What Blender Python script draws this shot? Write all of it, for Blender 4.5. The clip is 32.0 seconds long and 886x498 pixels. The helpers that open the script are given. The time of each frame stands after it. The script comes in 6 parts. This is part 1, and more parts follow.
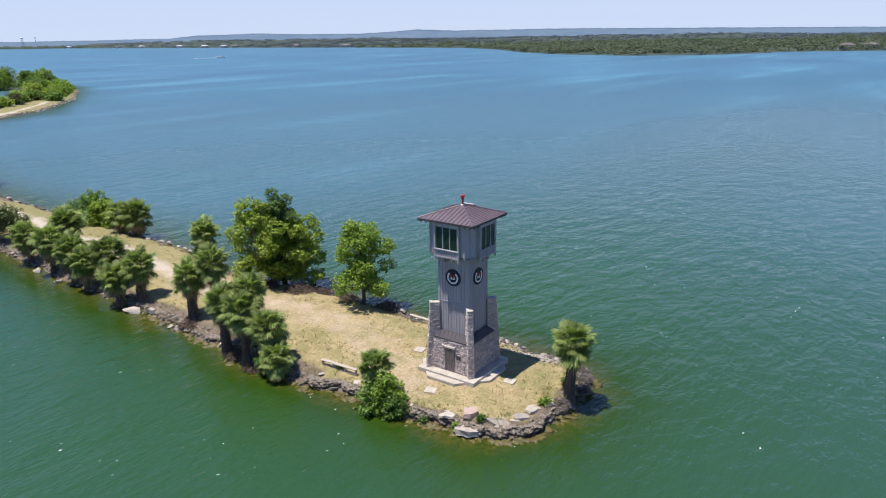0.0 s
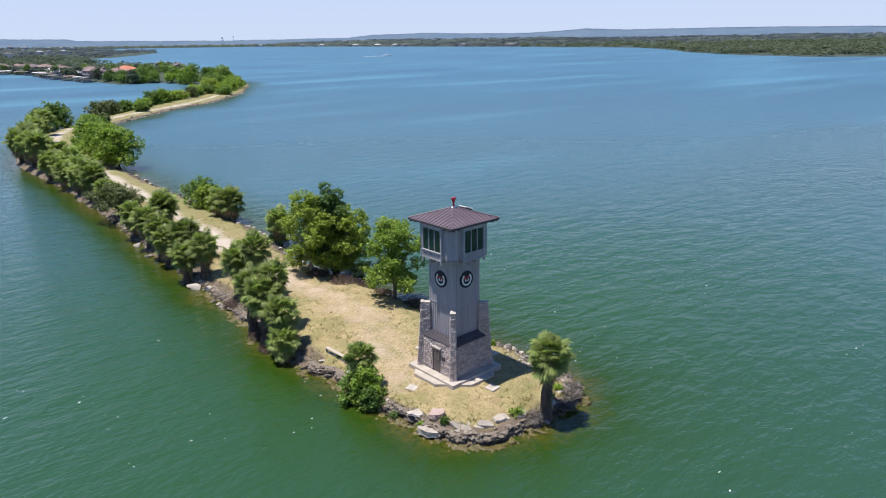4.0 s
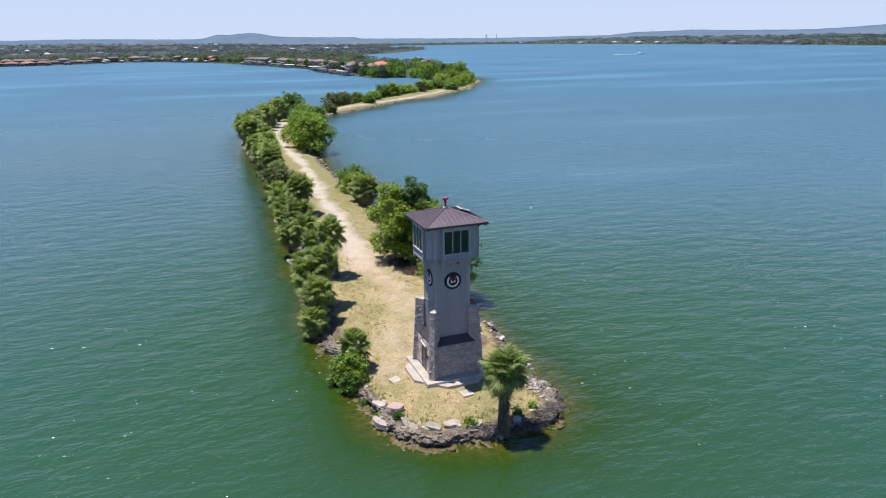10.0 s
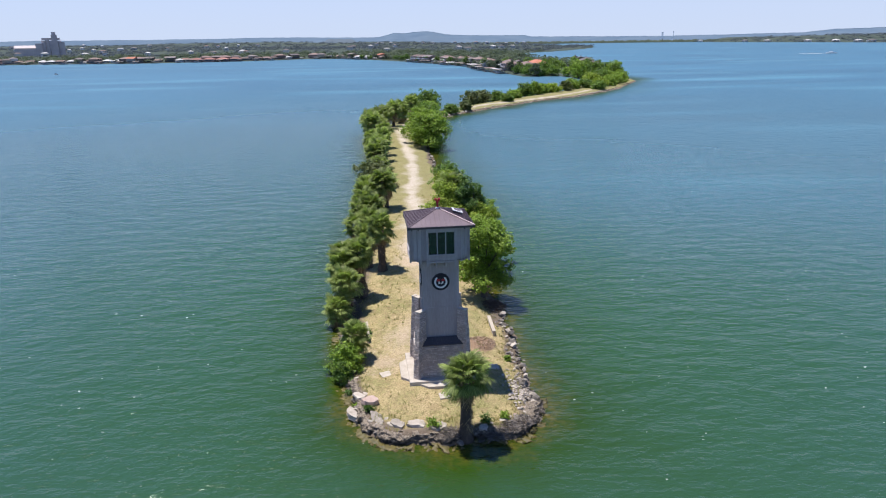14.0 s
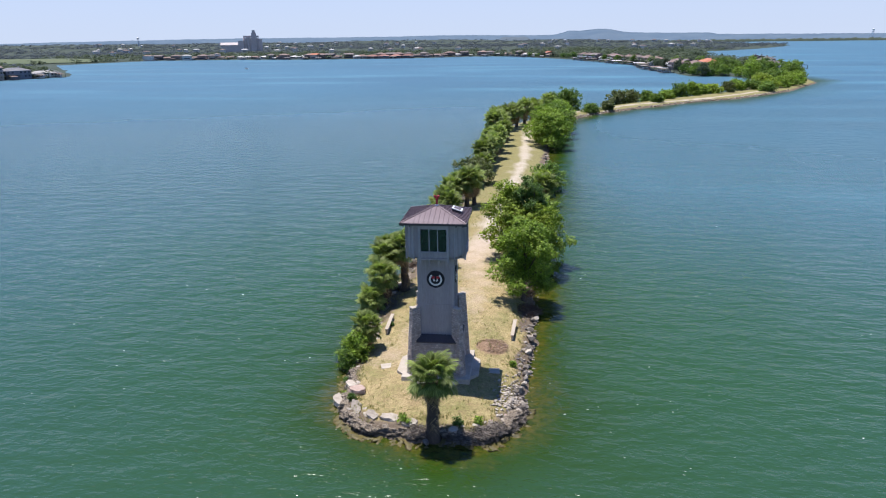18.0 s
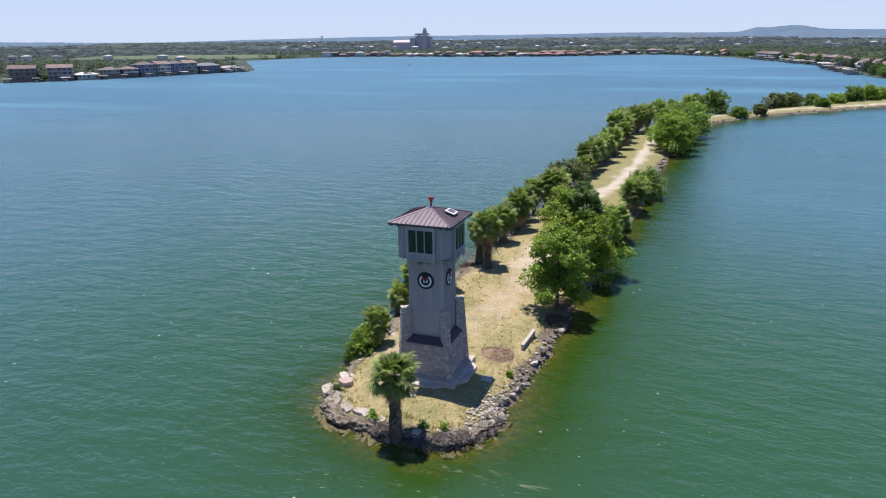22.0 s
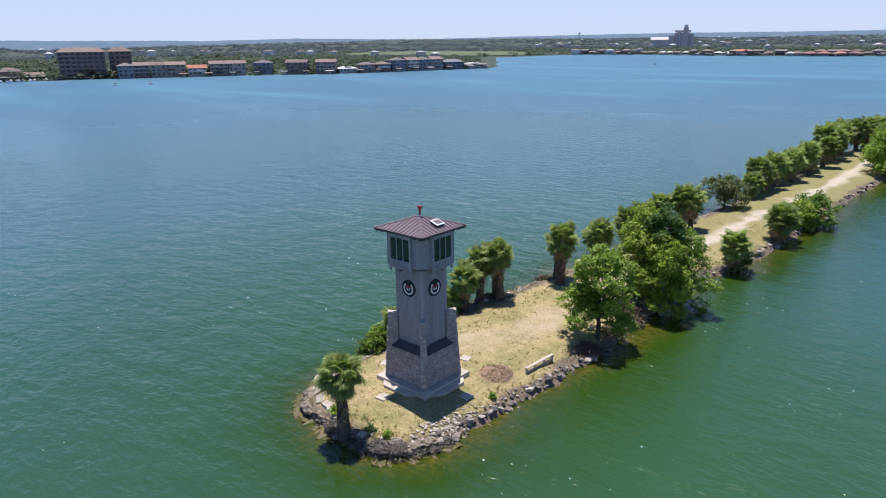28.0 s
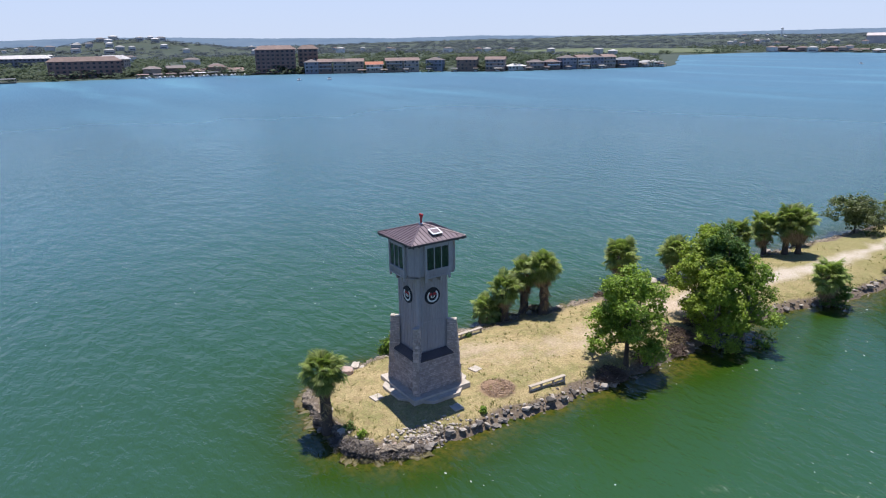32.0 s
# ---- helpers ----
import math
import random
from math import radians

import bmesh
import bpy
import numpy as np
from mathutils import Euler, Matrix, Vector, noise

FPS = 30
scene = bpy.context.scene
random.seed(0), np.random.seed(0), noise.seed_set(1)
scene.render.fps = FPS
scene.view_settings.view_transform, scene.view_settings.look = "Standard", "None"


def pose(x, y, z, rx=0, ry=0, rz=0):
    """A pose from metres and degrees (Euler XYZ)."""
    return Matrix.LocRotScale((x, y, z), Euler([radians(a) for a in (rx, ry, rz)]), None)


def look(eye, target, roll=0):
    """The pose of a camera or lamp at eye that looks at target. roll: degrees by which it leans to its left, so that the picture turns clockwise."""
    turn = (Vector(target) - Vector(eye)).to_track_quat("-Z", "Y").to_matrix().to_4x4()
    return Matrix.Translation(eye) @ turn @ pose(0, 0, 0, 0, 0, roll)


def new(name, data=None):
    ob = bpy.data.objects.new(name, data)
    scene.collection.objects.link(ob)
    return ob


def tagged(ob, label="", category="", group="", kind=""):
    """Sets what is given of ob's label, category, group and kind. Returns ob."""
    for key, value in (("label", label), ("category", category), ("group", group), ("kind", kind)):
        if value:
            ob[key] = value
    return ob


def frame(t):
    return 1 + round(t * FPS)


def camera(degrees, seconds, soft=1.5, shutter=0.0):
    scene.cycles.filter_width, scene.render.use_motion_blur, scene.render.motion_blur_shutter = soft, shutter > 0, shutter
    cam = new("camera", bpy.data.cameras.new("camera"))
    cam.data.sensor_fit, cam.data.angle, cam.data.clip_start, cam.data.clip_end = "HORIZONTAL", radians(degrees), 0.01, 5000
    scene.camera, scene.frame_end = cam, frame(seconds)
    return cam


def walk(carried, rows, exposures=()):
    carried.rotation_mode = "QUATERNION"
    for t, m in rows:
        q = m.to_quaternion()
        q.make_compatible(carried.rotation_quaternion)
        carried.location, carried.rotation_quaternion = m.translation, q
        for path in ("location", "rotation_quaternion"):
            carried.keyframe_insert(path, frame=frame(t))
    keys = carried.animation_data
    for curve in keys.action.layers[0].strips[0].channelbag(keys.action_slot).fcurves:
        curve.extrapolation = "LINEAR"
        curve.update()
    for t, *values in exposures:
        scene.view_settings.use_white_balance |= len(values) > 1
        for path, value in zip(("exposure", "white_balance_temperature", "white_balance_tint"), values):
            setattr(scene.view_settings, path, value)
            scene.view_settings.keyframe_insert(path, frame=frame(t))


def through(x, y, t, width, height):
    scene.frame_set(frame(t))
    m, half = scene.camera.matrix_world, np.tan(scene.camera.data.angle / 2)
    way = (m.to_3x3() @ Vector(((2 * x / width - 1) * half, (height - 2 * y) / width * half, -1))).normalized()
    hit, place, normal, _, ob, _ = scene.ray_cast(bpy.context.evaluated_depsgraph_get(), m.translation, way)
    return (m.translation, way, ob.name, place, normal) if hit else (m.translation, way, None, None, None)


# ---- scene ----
cam = camera(65.84, 32.0, 1.1)
PATH = [
    (0.0, -42.062, -27.667, 26.563, 72.831, 0.770, -55.156),
    (0.5, -41.161, -29.008, 26.688, 72.736, 0.877, -53.327),
    (1.0, -40.201, -30.286, 26.736, 72.707, 0.927, -51.552),
    (1.5, -39.346, -31.546, 26.661, 72.840, 0.814, -49.903),
    (2.0, -38.394, -32.790, 26.685, 72.870, 0.804, -48.393),
    (2.5, -37.370, -33.986, 26.672, 72.895, 0.784, -46.745),
    (3.0, -36.313, -35.136, 26.684, 72.908, 0.765, -45.192),
    (3.5, -35.215, -36.261, 26.704, 72.925, 0.751, -43.413),
    (5.5, -30.295, -40.145, 26.541, 72.949, 0.826, -36.642),
    (6.0, -29.056, -41.142, 26.576, 72.937, 0.850, -34.857),
    (6.5, -27.743, -42.025, 26.573, 72.939, 0.866, -33.082),
    (7.0, -26.478, -42.969, 26.593, 72.943, 0.822, -31.315),
    (7.5, -25.115, -43.805, 26.590, 72.968, 0.843, -29.591),
    (8.0, -23.691, -44.549, 26.576, 72.973, 0.861, -27.819),
    (8.5, -22.330, -45.351, 26.619, 72.993, 0.808, -26.093),
    (9.0, -20.874, -45.998, 26.622, 72.998, 0.854, -24.317),
    (9.5, -19.416, -46.595, 26.615, 73.012, 0.835, -22.559),
    (10.0, -17.935, -47.124, 26.589, 73.025, 0.784, -20.818),
    (10.5, -16.480, -47.697, 26.578, 73.029, 0.778, -19.104),
    (11.0, -14.954, -48.169, 26.563, 73.047, 0.819, -17.458),
    (11.5, -13.426, -48.601, 26.560, 73.049, 0.836, -15.789),
    (12.0, -11.939, -48.962, 26.545, 73.058, 0.753, -14.072),
    (12.5, -10.379, -49.381, 26.574, 73.060, 0.820, -12.285),
    (13.0, -8.821, -49.677, 26.591, 73.056, 0.779, -10.468),
    (13.5, -7.208, -49.944, 26.600, 73.060, 0.838, -8.750),
    (14.0, -5.652, -50.115, 26.606, 73.055, 0.808, -7.107),
    (14.5, -4.112, -50.344, 26.626, 73.050, 0.794, -5.384),
    (16.5, 2.128, -50.237, 26.363, 73.104, 0.922, 1.701),
    (17.0, 3.650, -50.199, 26.359, 73.086, 0.797, 3.456),
    (17.5, 5.186, -49.963, 26.327, 73.089, 0.817, 5.192),
    (18.0, 6.711, -49.831, 26.337, 73.068, 0.758, 6.964),
    (18.5, 8.255, -49.597, 26.354, 73.063, 0.771, 8.710),
    (19.0, 9.800, -49.298, 26.360, 73.094, 0.833, 10.407),
    (19.5, 11.324, -48.976, 26.356, 73.081, 0.831, 12.109),
    (20.0, 12.834, -48.612, 26.390, 73.067, 0.795, 13.821),
    (20.5, 14.352, -48.129, 26.368, 73.098, 0.819, 15.484),
    (21.0, 15.838, -47.692, 26.415, 73.076, 0.809, 17.156),
    (21.5, 17.297, -47.161, 26.431, 73.086, 0.820, 18.881),
    (22.0, 18.702, -46.555, 26.447, 73.052, 0.742, 20.687),
    (22.5, 20.164, -45.944, 26.490, 73.065, 0.819, 22.517),
    (23.0, 21.562, -45.204, 26.472, 73.055, 0.797, 24.332),
    (23.5, 22.923, -44.440, 26.470, 73.060, 0.773, 26.088),
    (24.0, 24.302, -43.686, 26.497, 73.060, 0.791, 27.782),
    (24.5, 25.639, -42.886, 26.537, 73.053, 0.764, 29.515),
    (25.0, 26.980, -42.021, 26.574, 73.072, 0.790, 31.225),
    (25.5, 28.289, -41.140, 26.627, 73.066, 0.781, 32.956),
    (26.0, 29.541, -40.200, 26.673, 73.060, 0.765, 34.685),
    (26.5, 30.792, -39.223, 26.755, 73.067, 0.744, 36.395),
    (28.5, 35.607, -35.161, 27.186, 73.045, 0.625, 43.140),
    (29.0, 36.737, -34.034, 27.303, 73.042, 0.672, 44.960),
    (29.5, 37.844, -32.875, 27.421, 73.028, 0.688, 46.858),
    (30.0, 38.919, -31.665, 27.516, 73.027, 0.698, 48.720),
    (30.5, 39.928, -30.417, 27.612, 73.013, 0.707, 50.498),
    (31.0, 40.927, -29.153, 27.707, 73.012, 0.718, 52.308),
    (31.5, 41.884, -27.821, 27.791, 72.977, 0.742, 54.238),
    (32.0, 42.791, -26.465, 27.852, 72.961, 0.789, 56.165),
]
walk(cam, [(t, pose(x, y, z, rx, ry, rz)) for t, x, y, z, rx, ry, rz in PATH], [(0.0, 0.34, 6400, 12), (32.0, 0.34, 6400, 12)])

# ---- light ----
SUN_WAY = Vector((-2.55, 2.0, 12.55)).normalized()
sun_data = bpy.data.lights.new("sun", "SUN")
sun_data.energy, sun_data.angle, sun_data.color = 5.0, radians(0.53), (1.0, 0.96, 0.9)
sun = new("sun", sun_data)
sun.matrix_world = look(SUN_WAY * 300, (0, 0, 0))
world = bpy.data.worlds.new("sky")
scene.world = world
world.use_nodes = True
wn = world.node_tree
sky = wn.nodes.new("ShaderNodeTexSky")
sky.sky_type, sky.sun_disc = "NISHITA", False
sky.sun_elevation, sky.sun_rotation = math.asin(SUN_WAY.z), math.atan2(SUN_WAY.x, SUN_WAY.y)
sky.air_density, sky.dust_density, sky.ozone_density = 0.6, 0.0, 2.0
tone = wn.nodes.new("ShaderNodeMix")
tone.data_type, tone.blend_type = "RGBA", "MULTIPLY"
tone.inputs[0].default_value = 1.0
tone.inputs[7].default_value = (0.72, 0.95, 1.25, 1)
wn.links.new(sky.outputs[0], tone.inputs[6])
haze = wn.nodes.new("ShaderNodeMix")
haze.data_type = "RGBA"
haze.inputs[7].default_value = (4.0, 4.55, 5.75, 1)
way = wn.nodes.new("ShaderNodeTexCoord")
height = wn.nodes.new("ShaderNodeSeparateXYZ")
wn.links.new(way.outputs["Generated"], height.inputs[0])
thin = wn.nodes.new("ShaderNodeMapRange")
thin.interpolation_type = "SMOOTHSTEP"
for k, v in zip(("From Min", "From Max", "To Min", "To Max"), (0.0, 0.34, 0.93, 0.0)):
    thin.inputs[k].default_value = v
wn.links.new(height.outputs["Z"], thin.inputs["Value"])
wn.links.new(thin.outputs[0], haze.inputs[0])
wn.links.new(tone.outputs[2], haze.inputs[6])
wn.links.new(haze.outputs[2], wn.nodes["Background"].inputs[0])
wn.nodes["Background"].inputs[1].default_value = 0.12


# ---- materials ----
class Nodes:
    """A short way to write node materials."""
    def __init__(self, name):
        self.mat = bpy.data.materials.new(name)
        self.mat.use_nodes = True
        self.t = self.mat.node_tree
        self.b = self.t.nodes["Principled BSDF"]
        self.out = self.t.nodes["Material Output"]
        self.co = self.add("ShaderNodeTexCoord")
        self.geo = self.add("ShaderNodeNewGeometry")
        self.info = self.add("ShaderNodeObjectInfo")

    def add(self, kind, **props):
        n = self.t.nodes.new(kind)
        for k, v in props.items():
            setattr(n, k, v)
        return n

    def link(self, a, b):
        self.t.links.new(a, b)

    def where(self, space="Object", scale=(1, 1, 1), turn=0.0):
        m = self.add("ShaderNodeMapping")
        m.inputs["Scale"].default_value = scale
        m.inputs["Rotation"].default_value = (0, 0, turn)
        self.link(self.geo.outputs["Position"] if space == "World" else self.co.outputs[space], m.inputs["Vector"])
        return m.outputs[0]

    def noise(self, scale, detail=4.0, rough=0.6, vec=None, lo=0.35, hi=0.65):
        n = self.add("ShaderNodeTexNoise")
        n.inputs["Scale"].default_value, n.inputs["Detail"].default_value, n.inputs["Roughness"].default_value = scale, detail, rough
        self.link(vec or self.where(), n.inputs["Vector"])
        return self.ramp(n.outputs["Fac"], lo, hi)

    def ramp(self, val, lo, hi, a=0.0, b=1.0):
        r = self.add("ShaderNodeMapRange")
        for k, v in zip(("From Min", "From Max", "To Min", "To Max"), (lo, hi, a, b)):
            r.inputs[k].default_value = v
        self.link(val, r.inputs["Value"])
        return r.outputs[0]

    def mix(self, fac, a, b, kind="MIX"):
        m = self.add("ShaderNodeMix", data_type="RGBA", blend_type=kind)
        for s, v in (("Factor", fac), ("A", a), ("B", b)):
            i = [x for x in m.inputs if x.name == s and x.type == ("VALUE" if s == "Factor" else "RGBA")][0]
            if isinstance(v, (tuple, list)):
                i.default_value = (*v, 1)[:4]
            elif isinstance(v, (int, float)):
                i.default_value = v
            else:
                self.link(v, i)
        return [x for x in m.outputs if x.type == "RGBA"][0]

    def math(self, op, a, b=0.0):
        m = self.add("ShaderNodeMath", operation=op)
        for i, v in ((0, a), (1, b)):
            if isinstance(v, (int, float)):
                m.inputs[i].default_value = v
            else:
                self.link(v, m.inputs[i])
        return m.outputs[0]

    def bump(self, height, strength=0.4, distance=0.02, base=None):
        n = self.add("ShaderNodeBump")
        n.inputs["Strength"].default_value, n.inputs["Distance"].default_value = strength, distance
        self.link(height, n.inputs["Height"])
        if base:
            self.link(base, n.inputs["Normal"])
        return n.outputs[0]

    def vary(self, col, amount=0.25, island=False):
        """Lighter or darker from object to object, or island to island."""
        r = self.geo.outputs["Random Per Island"] if island else self.info.outputs["Random"]
        h = self.add("ShaderNodeHueSaturation")
        self.link(self.ramp(r, 0, 1, 1 - amount, 1 + amount), h.inputs["Value"])
        self.link(col, h.inputs["Color"])
        return h.outputs[0]

    def done(self, col, rough=0.8, metal=0.0, normal=None, spec=0.5):
        if isinstance(col, (tuple, list)):
            self.b.inputs["Base Color"].default_value = (*col, 1)
        else:
            self.link(col, self.b.inputs["Base Color"])
        if isinstance(rough, (int, float)):
            self.b.inputs["Roughness"].default_value = rough
        else:
            self.link(rough, self.b.inputs["Roughness"])
        self.b.inputs["Metallic"].default_value = metal
        self.b.inputs["Specular IOR Level"].default_value = spec
        if normal:
            self.link(normal, self.b.inputs["Normal"])
        return self.mat


def plain(name, a, b, rough=0.8, scale=3.0, fine=25.0, metal=0.0, bump=0.2, vary=0.0, island=False, spec=0.5, stretch=(1, 1, 1)):
    """Colour from a to b at a coarse scale, grain and relief at a fine one."""
    n = Nodes(name)
    v = n.where("Object", stretch)
    col = n.mix(n.noise(scale, vec=v), a, b)
    grain = n.noise(fine, 3, vec=v, lo=0.3, hi=0.7)
    col = n.mix(n.ramp(grain, 0, 1, 0.0, 0.35), col, tuple(c * 0.55 for c in a))
    if vary:
        col = n.vary(col, vary, island)
    return n.done(col, rough, metal, n.bump(grain, bump, 0.02) if bump else None, spec)


def leafy(name, a, b, vary=0.35, through=0.25, scale=0.8, rough=0.55, each=0.12, glow=(0.25, 0.4, 0.03)):
    """Leaves: light comes partly through them; each leaf a little different."""
    n = Nodes(name)
    col = n.mix(n.noise(scale, 3, vec=n.where("World")), a, b)
    col = n.vary(n.vary(col, vary, True), each)
    n.done(col, rough, spec=0.3)
    tr = n.add("ShaderNodeBsdfTranslucent")
    n.link(n.mix(0.5, col, glow), tr.inputs["Color"])
    m = n.add("ShaderNodeMixShader")
    m.inputs[0].default_value = through
    n.link(n.b.outputs[0], m.inputs[1])
    n.link(tr.outputs[0], m.inputs[2])
    n.link(m.outputs[0], n.out.inputs[0])
    return n.mat


WOOD_GREY = plain("grey_painted_board", (0.335, 0.308, 0.32), (0.42, 0.388, 0.4), 0.75, 0.6, 14, bump=0.15, vary=0.08, stretch=(1, 1, 0.15))
TRIM_GREY = plain("light_grey_trim", (0.33, 0.305, 0.318), (0.41, 0.385, 0.4), 0.7, 1.5, 30, bump=0.1)
ROOF_METAL = plain("brown_purple_metal", (0.15, 0.11, 0.125), (0.19, 0.145, 0.16), 0.45, 0.7, 9, metal=0.25, bump=0.05)
ROOF_DARK = plain("dark_brown_metal", (0.055, 0.045, 0.05), (0.075, 0.06, 0.065), 0.6, 0.8, 9, bump=0.05)
STONE = plain("pale_limestone", (0.42, 0.345, 0.31), (0.6, 0.51, 0.46), 0.9, 2.2, 18, bump=0.5, vary=0.24, island=True)
MORTAR = plain("grey_mortar", (0.37, 0.31, 0.28), (0.45, 0.385, 0.35), 0.95, 2, 30, bump=0.4)
CONCRETE = plain("pale_concrete", (0.42, 0.365, 0.3), (0.55, 0.485, 0.415), 0.9, 1.2, 20, bump=0.3)
NAVY = plain("navy_enamel", (0.006, 0.006, 0.016), (0.01, 0.01, 0.022), 0.65, 2, 20, bump=0.03)
WHITE = plain("white_paint", (0.74, 0.74, 0.74), (0.82, 0.82, 0.82), 0.5, 2, 20, bump=0.05)
RED = plain("red_enamel", (0.36, 0.012, 0.025), (0.45, 0.02, 0.035), 0.4, 3, 20, bump=0.03)
DOOR_BROWN = plain("brown_door", (0.13, 0.11, 0.1), (0.17, 0.14, 0.13), 0.6, 2, 20, bump=0.1)
BLACK_IRON = plain("black_iron", (0.02, 0.02, 0.02), (0.03, 0.03, 0.03), 0.5, 3, 20, bump=0.1)


def glass(name, tint):
    n = Nodes(name)
    n.done(tint, 0.03)
    n.b.inputs["Transmission Weight"].default_value = 0.75
    n.b.inputs["IOR"].default_value = 1.45
    return n.mat


GLASS = glass("green_tinted_glass", (0.035, 0.1, 0.06))


# ---- building helpers ----
def mesh_of(name, verts, faces, material, smooth=False):
    me = bpy.data.meshes.new(name)
    me.from_pydata([tuple(v) for v in verts], [], faces)
    me.materials.append(material)
    if smooth:
        me.shade_smooth()
    me.update()
    return me


def numpy_mesh(name, verts, faces, material, smooth=False):
    """faces: an array of rows of 3 or 4 indices."""
    verts, faces = np.asarray(verts, np.float32), np.asarray(faces, np.int32)
    k = faces.shape[1]
    me = bpy.data.meshes.new(name)
    me.vertices.add(len(verts))
    me.vertices.foreach_set("co", verts.ravel())
    me.loops.add(faces.size)
    me.loops.foreach_set("vertex_index", faces.ravel())
    me.polygons.add(len(faces))
    me.polygons.foreach_set("loop_start", np.arange(0, faces.size, k, dtype=np.int32))
    me.polygons.foreach_set("loop_total", np.full(len(faces), k, np.int32))
    me.materials.append(material)
    me.update(calc_edges=True)
    if smooth:
        me.shade_smooth()
    return me


def piece(name, me, parent=None, m=None, label=""):
    """Link mesh data as one object, under a parent if there is one."""
    ob = new(name, me)
    if parent is not None:
        ob.parent = parent
    if m is not None:
        ob.matrix_basis = m
    return tagged(ob, label) if label else ob


def part(name, bm, material, parent, label="", m=None):
    me = bpy.data.meshes.new(name)
    bm.to_mesh(me)
    bm.free()
    me.materials.append(material)
    return piece(name, me, parent, m, label)


def thing(name, m, label, category, group="", kind=""):
    ob = new(name)
    ob.matrix_basis = m
    ob.empty_display_size = 0.3
    return tagged(ob, label, category, group, kind)


def box(x0, x1, y0, y1, z0, z1, bevel=0.0, bm=None):
    bm = bm or bmesh.new()
    got = bmesh.ops.create_cube(bm, size=1, matrix=Matrix.LocRotScale(((x0 + x1) / 2, (y0 + y1) / 2, (z0 + z1) / 2), None, (x1 - x0, y1 - y0, z1 - z0)))
    if bevel:
        edges = {e for v in got["verts"] for e in v.link_edges}
        bmesh.ops.bevel(bm, geom=list(edges), offset=bevel, segments=1, affect="EDGES")
    return bm


def prism(outline, z0, z1, top_scale=1.0, bm=None):
    """Outline of (x, y), counter-clockwise, drawn up from z0 to z1."""
    bm = bm or bmesh.new()
    a = [bm.verts.new((x, y, z0)) for x, y in outline]
    b = [bm.verts.new((x * top_scale, y * top_scale, z1)) for x, y in outline]
    n = len(a)
    bm.faces.new(a[::-1])
    bm.faces.new(b)
    for i in range(n):
        bm.faces.new((a[i], a[(i + 1) % n], b[(i + 1) % n], b[i]))
    return bm


def solid(corners, bm=None):
    """A block from eight corners: four below, four above, counter-clockwise."""
    bm = bm or bmesh.new()
    v = [bm.verts.new(c) for c in corners]
    for f in ((3, 2, 1, 0), (4, 5, 6, 7), (0, 1, 5, 4), (1, 2, 6, 5), (2, 3, 7, 6), (3, 0, 4, 7)):
        bm.faces.new([v[i] for i in f])
    return bm


def rod(a, b, r0, r1=None, sides=8, bm=None):
    """A tapered round bar from a to b."""
    bm = bm or bmesh.new()
    a, b = Vector(a), Vector(b)
    r1 = r0 if r1 is None else r1
    m = Matrix.Translation((a + b) / 2) @ (b - a).to_track_quat("Z", "Y").to_matrix().to_4x4()
    bmesh.ops.create_cone(bm, cap_ends=True, segments=sides, radius1=r0, radius2=r1, depth=(b - a).length, matrix=m)
    return bm


def smoothstep(x, a, b):
    t = np.clip((np.asarray(x, float) - a) / (b - a), 0, 1)
    return t * t * (3 - 2 * t)


def inside_by(px, py, outline):
    """Distance to an outline, plus inside, minus outside."""
    pts = np.asarray(outline, float)
    best = np.full(px.shape, 1e18)
    inside = np.zeros(px.shape, bool)
    for (x0, y0), (x1, y1) in zip(pts, np.roll(pts, -1, 0)):
        dx, dy = x1 - x0, y1 - y0
        t = np.clip(((px - x0) * dx + (py - y0) * dy) / (dx * dx + dy * dy + 1e-12), 0, 1)
        best = np.minimum(best, (px - x0 - t * dx) ** 2 + (py - y0 - t * dy) ** 2)
        cross = (y0 > py) != (y1 > py)
        xs = x0 + (py - y0) * dx / (dy if abs(dy) > 1e-9 else 1e-9)
        inside ^= cross & (px < xs)
    return np.where(inside, 1, -1) * np.sqrt(best)


def ripple(px, py, scale, seed=0):
    """Smooth made-up unevenness, about -1 to 1."""
    r = np.random.RandomState(seed)
    out = 0
    for k in range(6):
        a, ph, s = r.uniform(0, 6.28), r.uniform(0, 6.28), scale * r.uniform(0.6, 1.8)
        out = out + np.sin((px * np.cos(a) + py * np.sin(a)) * s + ph + 1.5 * np.sin((px * np.sin(a) - py * np.cos(a)) * s * 0.7 + ph * 2))
    return out / 3.5


